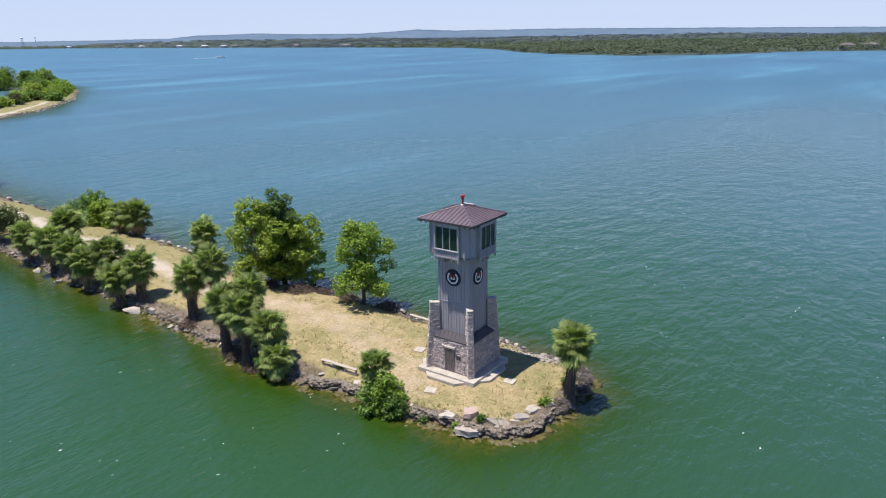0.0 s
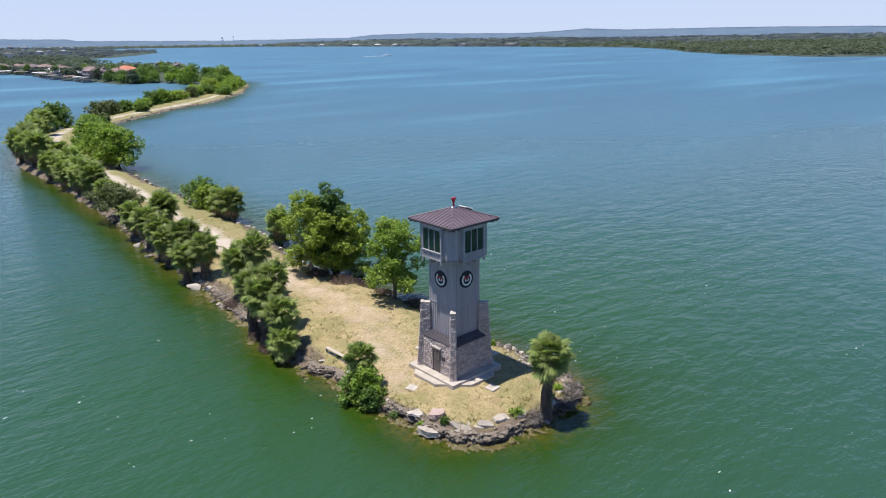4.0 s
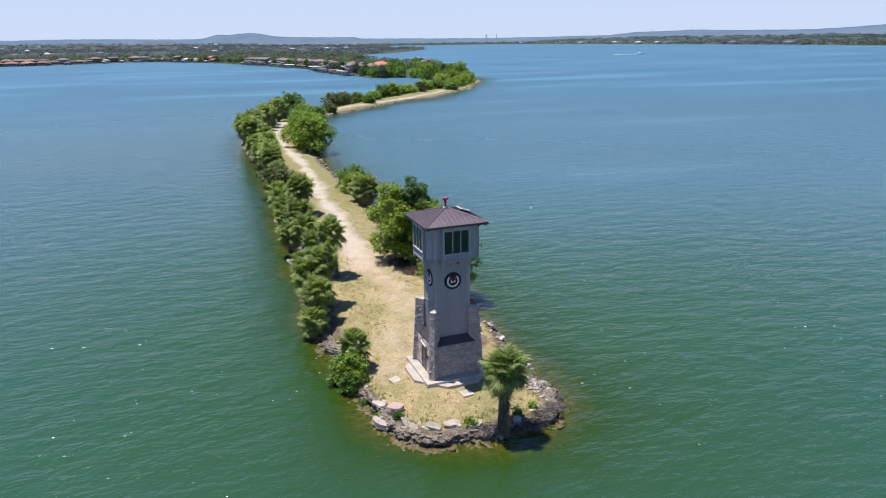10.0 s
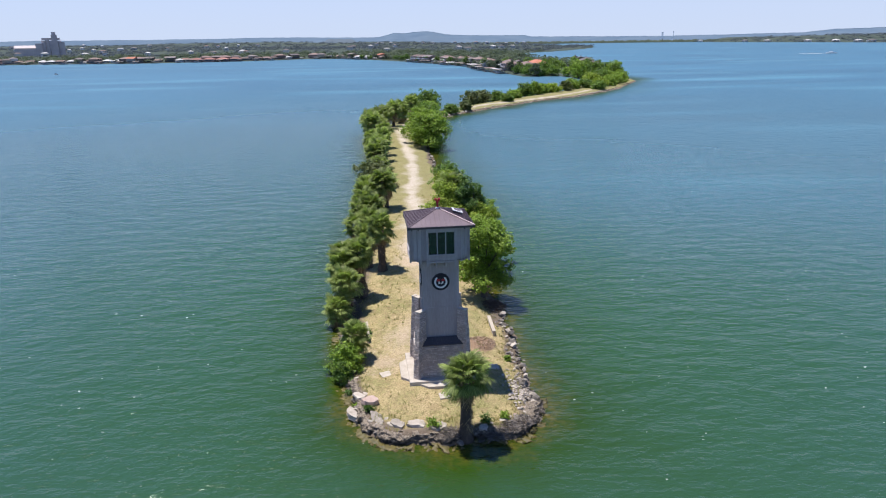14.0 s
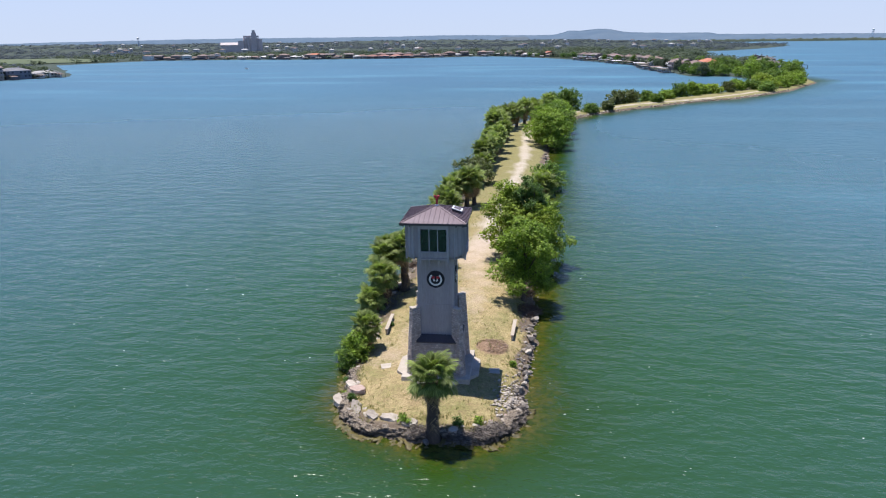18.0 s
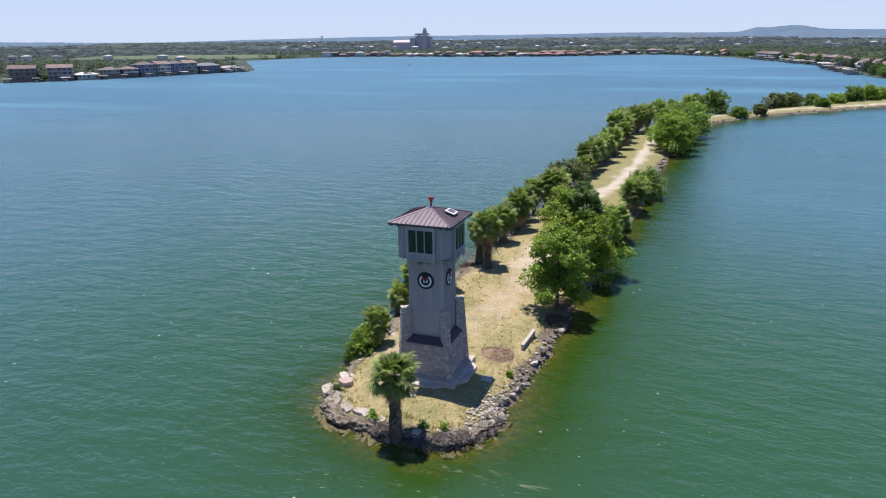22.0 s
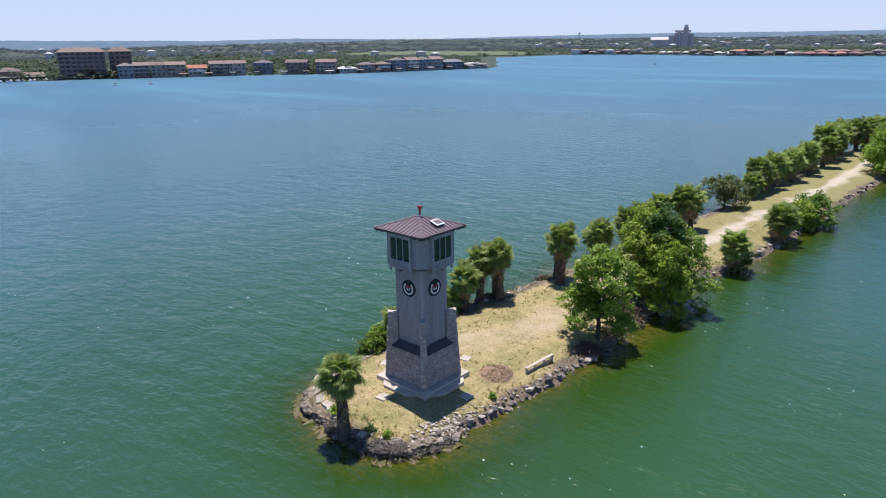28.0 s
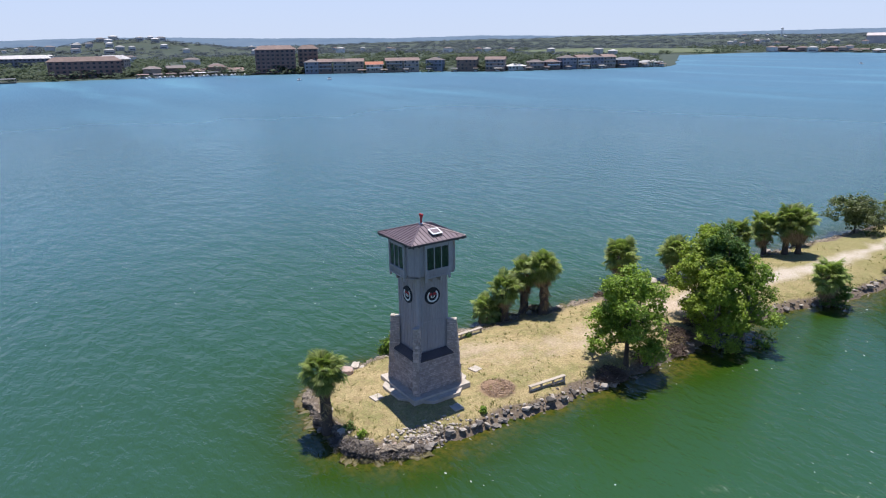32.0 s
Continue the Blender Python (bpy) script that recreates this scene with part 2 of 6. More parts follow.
# ---- plan of the spit: its shoreline, path and green fringe ----
WEST = [(-7.6, -2), (-7.7, 1), (-7.8, 5), (-8.2, 10), (-8.3, 15), (-7.6, 20), (-7.2, 26), (-6.8, 32), (-6.2, 40), (-5.8, 50), (-5.2, 60), (-4.4, 72),
        (-3.8, 84), (-3.2, 100), (-3.2, 115), (-3.8, 130), (-3.6, 145), (-1.5, 160), (3, 176), (10, 194), (19, 209), (31, 226), (45, 243), (60, 260), (76, 279), (94, 298), (110, 318), (124, 345)]
EAST = [(172, 380), (155, 351), (137, 318), (120, 297), (98, 272), (78, 257), (61, 240), (45, 222.5), (37, 214), (30, 205), (21, 188), (17, 170), (14.5, 150), (12, 130),
        (11.6, 112), (11.0, 100), (10.9, 87), (10.4, 72), (9.9, 58), (9.4, 47), (7.4, 42), (6.6, 37), (7.2, 30), (7.8, 23), (8.2, 16), (7.8, 11), (7.7, 6), (7.3, 1), (6.9, -2.5), (6.9, -5.8),
        (5.9, -8.2), (3.8, -9.3), (-0.8, -9.4), (-3.9, -8.7), (-6.3, -7.3), (-7.3, -5.2)]
SPIT = WEST + [(150, 410), (185, 440)] + EAST
TRACK = [(-3.4, 1.5), (-2.6, 5), (-0.6, 9), (1.2, 14), (1.4, 20), (1.0, 30), (1.4, 40), (2.2, 50), (2.8, 58), (3.2, 68), (4.4, 80), (5.4, 92), (6.0, 108), (6.0, 125), (6.2, 140), (6.6, 152), (9, 168), (16.5, 192),
         (24, 207), (33, 217), (48, 235), (68, 252), (88, 270), (106, 290), (125, 315)]


def track_gap(px, py):
    best = np.full(px.shape, 1e18)
    for (x0, y0), (x1, y1) in zip(TRACK, TRACK[1:]):
        dx, dy = x1 - x0, y1 - y0
        t = np.clip(((px - x0) * dx + (py - y0) * dy) / (dx * dx + dy * dy), 0, 1)
        best = np.minimum(best, np.hypot(px - x0 - t * dx, py - y0 - t * dy))
    return best


def spit_inside(px, py):
    return inside_by(px, py, SPIT) + 0.45 * ripple(px, py, 0.9, 3) + 0.2 * ripple(px, py, 2.6, 4)


def spit_height(px, py, d=None):
    d = spit_inside(px, py) if d is None else d
    low = np.clip(d, -6, 0) * 0.45
    cut = (1 - smoothstep(py, 2, 8)) * (1 - smoothstep(px, 4.6, 6.0))
    bank = (0.5 + 0.27 * cut) * smoothstep(d, -0.1, 0.7 - 0.1 * cut) + (0.4 - 0.27 * cut) * smoothstep(d, 0.5, 2.2) + 0.25 * smoothstep(d, 2, 5)
    mound = 0.28 * np.exp(-(((px - 4.05) / 1.3) ** 2 + ((py - 4.35) / 1.4) ** 2) ** 2)
    return low + bank + mound - 0.12 + (0.05 * ripple(px, py, 1.1, 5) + 0.03 * ripple(px, py, 3.5, 6)) * smoothstep(d, -0.5, 0.5)


def ground_z(x, y):
    return float(spit_height(np.array([float(x)]), np.array([float(y)]))[0])


def attribute(me, name, values):
    a = me.attributes.new(name, "FLOAT", "POINT")
    a.data.foreach_set("value", np.asarray(values, np.float32))


def sheet(name, xs, ys, height, material, keep=None):
    gx, gy = np.meshgrid(xs, ys)
    px, py = gx.ravel(), gy.ravel()
    z = height(px, py)
    nx, ny = len(xs), len(ys)
    i = (np.arange(ny - 1)[:, None] * nx + np.arange(nx - 1)[None]).ravel()
    faces = np.stack([i, i + 1, i + nx + 1, i + nx], 1)
    if keep is not None:
        k = keep(px, py)
        faces = faces[k[faces].any(1)]
        used = np.unique(faces)
        back = np.zeros(len(px), int)
        back[used] = np.arange(len(used))
        px, py, z, faces = px[used], py[used], z[used], back[faces]
    return numpy_mesh(name, np.stack([px, py, z], 1), faces, material, True), px, py


rk = random.Random(44)


def along(line, step, jitter=0.0):
    """Points and inward normals along a line of (x, y), every step metres."""
    out, left = [], 0.0
    for (x0, y0), (x1, y1) in zip(line, line[1:]):
        ln = math.hypot(x1 - x0, y1 - y0)
        t = left
        while t < ln:
            out.append((x0 + (x1 - x0) * t / ln, y0 + (y1 - y0) * t / ln, -(y1 - y0) / ln, (x1 - x0) / ln))
            t += step * rk.uniform(1 - jitter, 1 + jitter)
        left = t - ln
    return out


# ground: dry grass, worn sandy path, brown bank
n = Nodes("dry_grass_and_sand")
wv = n.where("World")
pa = n.add("ShaderNodeAttribute", attribute_name="path")
ed = n.add("ShaderNodeAttribute", attribute_name="edge")
mu = n.add("ShaderNodeAttribute", attribute_name="mulch")
patch = n.noise(0.35, 5, vec=wv, lo=0.38, hi=0.62)
fine = n.noise(5.0, 5, 0.75, vec=wv, lo=0.3, hi=0.7)
speck = n.noise(16.0, 3, 0.7, vec=wv, lo=0.45, hi=0.62)
grass = n.mix(patch, (0.5, 0.385, 0.2), (0.43, 0.355, 0.16))
grass = n.mix(n.noise(0.45, 6, 0.75, vec=wv, lo=0.44, hi=0.6), grass, (0.2, 0.21, 0.06))
grass = n.mix(n.ramp(fine, 0, 1, 0, 0.55), grass, (0.5, 0.39, 0.225))
grass = n.mix(n.ramp(speck, 0, 1, 0, 0.75), grass, (0.13, 0.11, 0.05))
mott = n.noise(1.5, 5, 0.75, vec=wv, lo=0.48, hi=0.62)
grass = n.mix(n.ramp(mott, 0, 1, 0, 0.6), grass, (0.26, 0.19, 0.1))
away = n.add("ShaderNodeSeparateXYZ")
n.link(n.geo.outputs["Position"], away.inputs[0])
gravel = n.ramp(away.outputs["Y"], 24, 48)
sand = n.mix(gravel, n.mix(fine, (0.49, 0.365, 0.275), (0.58, 0.455, 0.355)), n.mix(fine, (0.45, 0.39, 0.31), (0.57, 0.5, 0.41)))
sand = n.mix(n.ramp(speck, 0, 1, 0, 0.3), sand, (0.3, 0.22, 0.15))
soft = n.math("ADD", pa.outputs["Fac"], n.ramp(n.math("ADD", fine, patch), 0, 2, -0.45, 0.4))
tuft = n.noise(6.5, 3, 0.65, vec=wv, lo=0.54, hi=0.6)
grass = n.mix(n.ramp(away.outputs["Y"], 28, 70, 0.0, 0.85), grass, n.mix(fine, (0.2, 0.19, 0.078), (0.27, 0.245, 0.105)))
grass = n.mix(n.ramp(tuft, 0, 1, 0, 0.62), grass, (0.17, 0.125, 0.06))
sand = n.mix(n.ramp(tuft, 0, 1, 0, 0.42), sand, (0.25, 0.18, 0.11))
col = n.mix(n.ramp(soft, 0.25, 0.95), grass, sand)
dirt = n.mix(fine, (0.09, 0.065, 0.045), (0.24, 0.19, 0.14))
col = n.mix(n.ramp(n.math("ADD", ed.outputs["Fac"], n.ramp(fine, 0, 1, -0.2, 0.2)), 0.35, 0.65), col, dirt)
col = n.mix(n.ramp(n.math("ADD", mu.outputs["Fac"], n.ramp(fine, 0, 1, -0.3, 0.3)), 0.3, 0.8), col, n.mix(speck, (0.25, 0.16, 0.1), (0.34, 0.24, 0.16)))
GROUND = n.done(col, 0.95, normal=n.bump(fine, 0.5, 0.08), spec=0.2)

# water: murky green lake, with wind ripples; the bed shows through where it is shallow
n = Nodes("green_lake_water")
sh = n.add("ShaderNodeAttribute", attribute_name="shallow")
w1 = n.noise(1.25, 3, 0.6, vec=n.where("World", (0.55, 1.0, 1), 0.35), lo=0.0, hi=1.0)
w2 = n.noise(2.4, 4, 0.65, vec=n.where("World", (0.5, 1.0, 1), 0.6), lo=0.0, hi=1.0)
big = n.noise(0.012, 4, 0.6, vec=n.where("World", (0.35, 1.0, 1), 0.25), lo=0.35, hi=0.65)
# farther out, the blue of reflected sky is painted over the green
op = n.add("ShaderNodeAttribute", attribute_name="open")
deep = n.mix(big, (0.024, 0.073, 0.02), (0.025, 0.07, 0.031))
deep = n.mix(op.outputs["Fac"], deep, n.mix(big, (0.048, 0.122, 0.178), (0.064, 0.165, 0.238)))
# wind slicks, their sheen painted as paler streaks
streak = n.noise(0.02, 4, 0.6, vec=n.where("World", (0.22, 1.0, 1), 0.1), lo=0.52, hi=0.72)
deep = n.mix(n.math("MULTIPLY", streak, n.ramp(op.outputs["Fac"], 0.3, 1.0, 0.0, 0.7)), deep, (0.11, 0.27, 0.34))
bed = n.mix(n.noise(1.7, 5, 0.7, vec=n.where("World"), lo=0.4, hi=0.6), (0.03, 0.045, 0.005), (0.085, 0.075, 0.012))
fringe = n.math("ADD", sh.outputs["Fac"], n.math("MULTIPLY", 0.4, n.noise(0.9, 4, vec=n.where("World"), lo=0.2, hi=0.8)))
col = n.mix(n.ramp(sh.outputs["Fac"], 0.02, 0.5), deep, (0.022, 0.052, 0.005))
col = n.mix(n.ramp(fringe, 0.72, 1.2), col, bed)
w0 = n.noise(0.42, 3, 0.5, vec=n.where("World", (0.5, 1.0, 1), 0.2), lo=0.0, hi=1.0)
nor = n.bump(w1, 1.0, 0.17, n.bump(w0, 1.0, 0.34))
nor = n.bump(w2, 1.0, 0.055, nor)
rough = n.math("ADD", n.ramp(big, 0, 1, 0.08, 0.13), n.ramp(op.outputs["Fac"], 0.25, 1.0, 0.0, 0.36))
# sparse white flecks: sun glints painted into the water colour
flecks = n.math("MULTIPLY", n.noise(2.8, 2, 0.5, vec=n.where("World", (0.6, 1.0, 1), 0.3), lo=0.73, hi=0.74), n.noise(0.09, 2, vec=n.where("World"), lo=0.5, hi=0.62))
col = n.mix(flecks, col, (0.75, 0.78, 0.75))
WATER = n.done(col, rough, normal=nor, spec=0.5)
n.b.inputs["IOR"].default_value = 1.38


def spaced(lo, hi, step, far):
    a = list(np.arange(lo, hi + 0.01, step))
    g, s = [], step
    while (g[-1] if g else 0) < far:
        s *= 1.25
        g.append((g[-1] if g else 0) + s)
    return np.array([lo - v for v in g[::-1]] + a + [hi + v for v in g])


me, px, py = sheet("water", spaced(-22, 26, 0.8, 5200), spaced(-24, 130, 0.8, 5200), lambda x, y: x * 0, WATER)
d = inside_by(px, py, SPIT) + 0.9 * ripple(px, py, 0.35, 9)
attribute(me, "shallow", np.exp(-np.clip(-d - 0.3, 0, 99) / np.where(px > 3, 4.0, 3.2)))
# amount of painted sky blue: grows with distance, more east of the spit
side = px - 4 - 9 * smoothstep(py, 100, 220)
sky_tint = 0.34 * smoothstep(np.hypot(px, py), 12, 90) + 0.66 * smoothstep(np.hypot(px, py), 40, 480)
attribute(me, "open", np.clip(sky_tint + smoothstep(py, 10, 60) * (1 - smoothstep(np.hypot(px, py), 150, 420)) * (0.17 * smoothstep(side, 7, 24) - 0.03 * smoothstep(-side, 8, 30)), 0, 1))
tagged(piece("water", me), "wind-rippled lake water, green near, reflected sky painted blue far out", "water", kind="structure")

for nm, xs, ys in (("ground", np.arange(-12, 24, 0.45), np.arange(-14, 140.3, 0.45)), ("ground", np.arange(-10, 200, 1.5), np.arange(139.9, 450, 1.5))):
    me, px, py = sheet(nm, xs, ys, spit_height, GROUND, lambda x, y: inside_by(x, y, SPIT) > -3)
    d = spit_inside(px, py)
    width = 3.1 - 1.45 * smoothstep(py, 22, 55) - 0.15 * smoothstep(py, 60, 90) + 0.7 * ripple(px, py, 0.5, 12)
    attribute(me, "path", np.exp(-(track_gap(px, py) / width) ** 2) * (0.5 + 0.5 * smoothstep(py, 16, 42)))
    attribute(me, "edge", 1 - smoothstep(d, 0.6, np.where((px < 0) & (py > 9), 3.6, 1.9)))
    attribute(me, "mulch", 1 - smoothstep(np.hypot((px - 4.05) / 1.5, (py - 4.35) / 1.7), 0.7, 1.15))
    tagged(piece(nm, me), "spit of dry yellow grass with a worn sandy path", "ground", kind="structure")

# ---- the look-out tower ----
G0 = 1.08
TURNS = [pose(0, 0, 0, 0, 0, 90 * k) for k in range(4)]
tower = thing("lookout_tower", pose(0, 0, 0), "square grey board tower on a rough stone base with corner fins", "tower")

# plinth and steps
step_low = prism([(3.25, -1.25), (3.25, 1.25), (1.25, 3.25), (-1.25, 3.25), (-3.25, 1.25), (-3.25, -1.25), (-1.25, -3.25), (1.25, -3.25)], 0.6, 1.24)
part("lower_step", step_low, CONCRETE, tower, "octagonal pale concrete step")
part("plinth", box(-2.66, 2.66, -2.66, 2.66, 0.62, 1.42, 0.02), CONCRETE, tower, "square pale concrete plinth")


def courses(width_at, z0, z1, seed, depth=0.07, rng=(0.1, 0.2)):
    """Rough stones laid in uneven courses on a wall in the plane y = 0, facing -y; x from -width to width."""
    r = random.Random(seed)
    bm = bmesh.new()
    z = z0
    while z < z1 - 0.05:
        h = min(r.uniform(*rng), z1 - z)
        lo, hi = width_at(z + h / 2)
        x = lo
        while x < hi - 0.03:
            w = min(r.uniform(0.13, 0.4), hi - x)
            if hi - x - w < 0.12:
                w = hi - x
            g, out = 0.012, r.uniform(0.3, 1.0) * depth
            j = [r.uniform(-0.02, 0.02) for _ in range(6)]
            a, b, c, d2 = x + g, x + w - g, z + g, z + h - g
            k = 0.02
            solid(
                [(a + k, -out + j[0], c + k), (b - k, -out + j[1], c + k + j[4]), (b, 0.05, c), (a, 0.05, c), (a + k + j[5], -out + j[2], d2 - k), (b - k, -out + j[3], d2 - k), (b, 0.05, d2), (a, 0.05, d2)], bm)
            x += w
        z += h
    return bm


B0, B1, ZL = 1.98, 1.86, 4.02
for k, m in enumerate(TURNS):
    wall = solid([(-B0, -B0, 1.2), (B0, -B0, 1.2), (B0 - 0.3, -B0 + 0.3, 1.2), (-B0 + 0.3, -B0 + 0.3, 1.2),
                  (-B1, -B1, ZL), (B1, -B1, ZL), (B1 - 0.3, -B1 + 0.3, ZL), (-B1 + 0.3, -B1 + 0.3, ZL)])
    w = part("base_wall", wall, MORTAR, tower, "rough limestone base wall", m)
    bm = courses(lambda z: (-1.88, 1.88), 1.42, ZL - 0.02, 10 + k)
    lean = Matrix.Translation((0, -B0 + 0.004, 1.42)) @ Matrix.Rotation(-math.atan2(B0 - B1, ZL - 1.42), 4, "X") @ Matrix.Translation((0, 0, -1.42))
    if k == 3:
        # the west wall is open for the door
        cut = [f for f in bm.verts if -0.42 < f.co.x < 0.5 and f.co.z < 3.5]
        bmesh.ops.delete(bm, geom=cut, context="VERTS")
    part("stonework", bm, STONE, w, "uneven courses of pale limestone", lean)
    skirt = solid([(-B1 - 0.02, -B1 - 0.06, ZL), (B1 + 0.02, -B1 - 0.06, ZL), (1.4, -1.4, ZL), (-1.4, -1.4, ZL),
                   (-1.62, -B1 - 0.06, ZL + 0.07), (1.62, -B1 - 0.06, ZL + 0.07), (1.5, -1.47, ZL + 0.56), (-1.5, -1.47, ZL + 0.56)])
    sk = part("skirt_roof", skirt, ROOF_DARK, tower, "dark brown metal lean-to roof over the base wall", m)
    for i in range(9):
        x = -1.44 + i * 0.36
        part("seam", solid([(x - 0.015, -1.9, ZL + 0.075), (x + 0.015, -1.9, ZL + 0.075), (x + 0.015, -1.5, ZL + 0.5), (x - 0.015, -1.5, ZL + 0.5),
                            (x - 0.015, -1.9, ZL + 0.11), (x + 0.015, -1.9, ZL + 0.11), (x + 0.015, -1.5, ZL + 0.59), (x - 0.015, -1.5, ZL + 0.59)]), ROOF_DARK, sk)

# corner fins on the diagonals, facing outwards along -y before they are turned
FT = 6.82
for k in range(4):
    m = pose(0, 0, 0, 0, 0, 45 + 90 * k)
    r0, r1, wb, wt = 3.02, 2.62, 0.27, 0.19
    fin = solid([(-wb, -r0, 1.2), (wb, -r0, 1.2), (wb, -1.9, 1.2), (-wb, -1.9, 1.2), (-wt, -r1, FT), (wt, -r1, FT), (wt, -1.9, FT), (-wt, -1.9, FT)])
    f = part("buttress", fin, MORTAR, tower, "tall tapering limestone corner fin", m)
    tilt = math.atan2(r0 - r1, FT - 1.3)
    front = courses(lambda z: (-(wb + (wt - wb) * (z - 1.3) / 5.7), wb + (wt - wb) * (z - 1.3) / 5.7), 1.42, FT - 0.03, 30 + k, 0.06, (0.14, 0.28))
    part("stonework", front, STONE, f, "", Matrix.Translation((0, -r0 + 0.012, 1.42)) @ Matrix.Rotation(-tilt, 4, "X") @ Matrix.Translation((0, 0, -1.42)))
    for s in (-1, 1):
        edge = (lambda z: (1.92, r0 + (r1 - r0) * (z - 1.3) / 5.7 + 0.02)) if s > 0 else (lambda z: (-(r0 + (r1 - r0) * (z - 1.3) / 5.7 + 0.02), -1.92))
        side = courses(edge, 1.42, FT - 0.03, 50 + 2 * k + s, 0.05)
        part("stonework", side, STONE, f, "", Matrix.Translation((s * (wb - 0.006), 0, 1.42)) @ pose(0, 0, 0, 0, 0, 90 * s) @ Matrix.Rotation(-math.atan2(wb - wt, 5.7), 4, "X") @ Matrix.Translation((0, 0, -1.42)) @ Matrix.Scale(-1 if s > 0 else -1, 4, (1, 0, 0)))
    part("cap_stone", box(-wt - 0.05, wt + 0.05, -r1 - 0.06, -2.4, FT - 0.03, FT + 0.09, 0.03), CONCRETE, f, "pale cap stone")
    part("cap_stone", box(-wt - 0.03, wt + 0.03, -2.4, -1.9, FT - 0.03, FT + 0.05, 0.03), CONCRETE, f, "pale cap stone")

# shaft: boards and battens
S = 1.36
for k, m in enumerate(TURNS):
    for z0, z1 in ((ZL, 7.0), (7.03, 10.95)):
        b = part("board_wall", solid([(-S, -S, z0), (S, -S, z0), (S - 0.1, -S + 0.1, z0), (-S + 0.1, -S + 0.1, z0), (-S, -S, z1), (S, -S, z1), (S - 0.1, -S + 0.1, z1), (-S + 0.1, -S + 0.1, z1)]), WOOD_GREY, tower, "grey painted board siding", m)
        for i in range(11):
            x = -1.25 + i * 0.25
            part("batten", box(x - 0.026, x + 0.026, -S - 0.03, -S + 0.01, z0, z1), WOOD_GREY, b)
    part("joint_flashing", box(-S - 0.02, S + 0.02, -S - 0.035, -S + 0.02, 6.99, 7.04), TRIM_GREY, tower, "", m)
    part("corner_board", box(-S - 0.035, -S + 0.1, -S - 0.04, -S + 0.09, ZL + 0.3, 10.9), WOOD_GREY, tower, "", m)

# round emblems, one on each side: dark disc, white bowl, red bar
E_R = 0.69
for k, m in enumerate(TURNS):
    if k == 2:
        continue
    turn = m @ Matrix.Translation((0, -S - 0.03, 9.06)) @ Matrix.Rotation(radians(90), 4, "X")
    bm = bmesh.new()
    bmesh.ops.create_cone(bm, cap_ends=True, segments=40, radius1=E_R, radius2=E_R - 0.02, depth=0.08)
    sign = part("emblem", bm, NAVY, tower, "round dark emblem with a white and red device", turn)

    def ring(name, r0, r1, a0, a1, z, material, lab="", squash=1.0, steps=26, dy=0.0):
        v, fs = [], []
        for i in range(steps + 1):
            a = radians(a0 + (a1 - a0) * i / steps)
            for r in (r0, r1):
                for zz in (z - 0.02, z):
                    v.append((r * math.cos(a), r * math.sin(a) * squash + dy, zz))
        for i in range(steps):
            p = 4 * i
            q = p + 4
            fs += [(p + 1, p + 3, q + 3, q + 1), (p, p + 1, q + 1, q), (p + 3, p + 2, q + 2, q + 3)]
        piece(name, mesh_of(name, v, fs, material), sign, None, lab)

    ring("white_horseshoe", 0.37, 0.5, 128, 412, 0.062, WHITE, "white horseshoe ring", steps=34)
    part("white_mark", prism([(-0.19, -0.14), (-0.03, -0.14), (-0.03, -0.06), (-0.08, -0.04), (-0.06, 0.05), (-0.17, 0.05)], 0.03, 0.06), WHITE, sign)
    part("white_mark", prism([(0.04, -0.17), (0.2, -0.1), (0.18, 0.05), (0.07, 0.05), (0.11, -0.04), (0.04, -0.08)], 0.03, 0.06), WHITE, sign)
    for s in (-1, 1):
        w0, w1 = sorted((s * 0.06, s * 0.3))
        part("red_bar", box(w0, w1, 0.06, 0.25, 0.03, 0.066), RED, sign, "red block shape")
    part("mount", rod((0, 0, -0.1), (0, 0, -0.03), 0.1), BLACK_IRON, sign)

# door in the west wall (turn 3 looks to -x), frame, plaque
mw = TURNS[3]
door = part("door", box(-0.34, 0.34, -1.96, -1.86, 1.42, 3.36, 0.01), DOOR_BROWN, tower, "brown boarded door in a stone wall", mw)
part("door_frame", box(-0.42, -0.34, -2.02, -1.84, 1.42, 3.44), DOOR_BROWN, door)
part("door_frame", box(0.34, 0.42, -2.02, -1.84, 1.42, 3.44), DOOR_BROWN, door)
part("lintel", box(-0.5, 0.5, -2.05, -1.84, 3.4, 3.56, 0.02), CONCRETE, door, "pale stone lintel")
for i in range(4):
    part("door_board", box(-0.31 + i * 0.16, -0.17 + i * 0.16, -1.98, -1.95, 1.46, 3.3), DOOR_BROWN, door)
part("handle", rod((0.24, -2.0, 2.3), (0.24, -2.0, 2.5), 0.02), BLACK_IRON, door)
part("plaque", box(0.62, 1.0, -2.0, -1.93, 2.6, 2.95, 0.01), ROOF_DARK, tower, "small dark plaque", mw)
part("wall_lamp", box(-0.66, -0.54, -2.06, -1.9, 3.5, 3.62, 0.02), WHITE, tower, "small white wall lamp", mw)

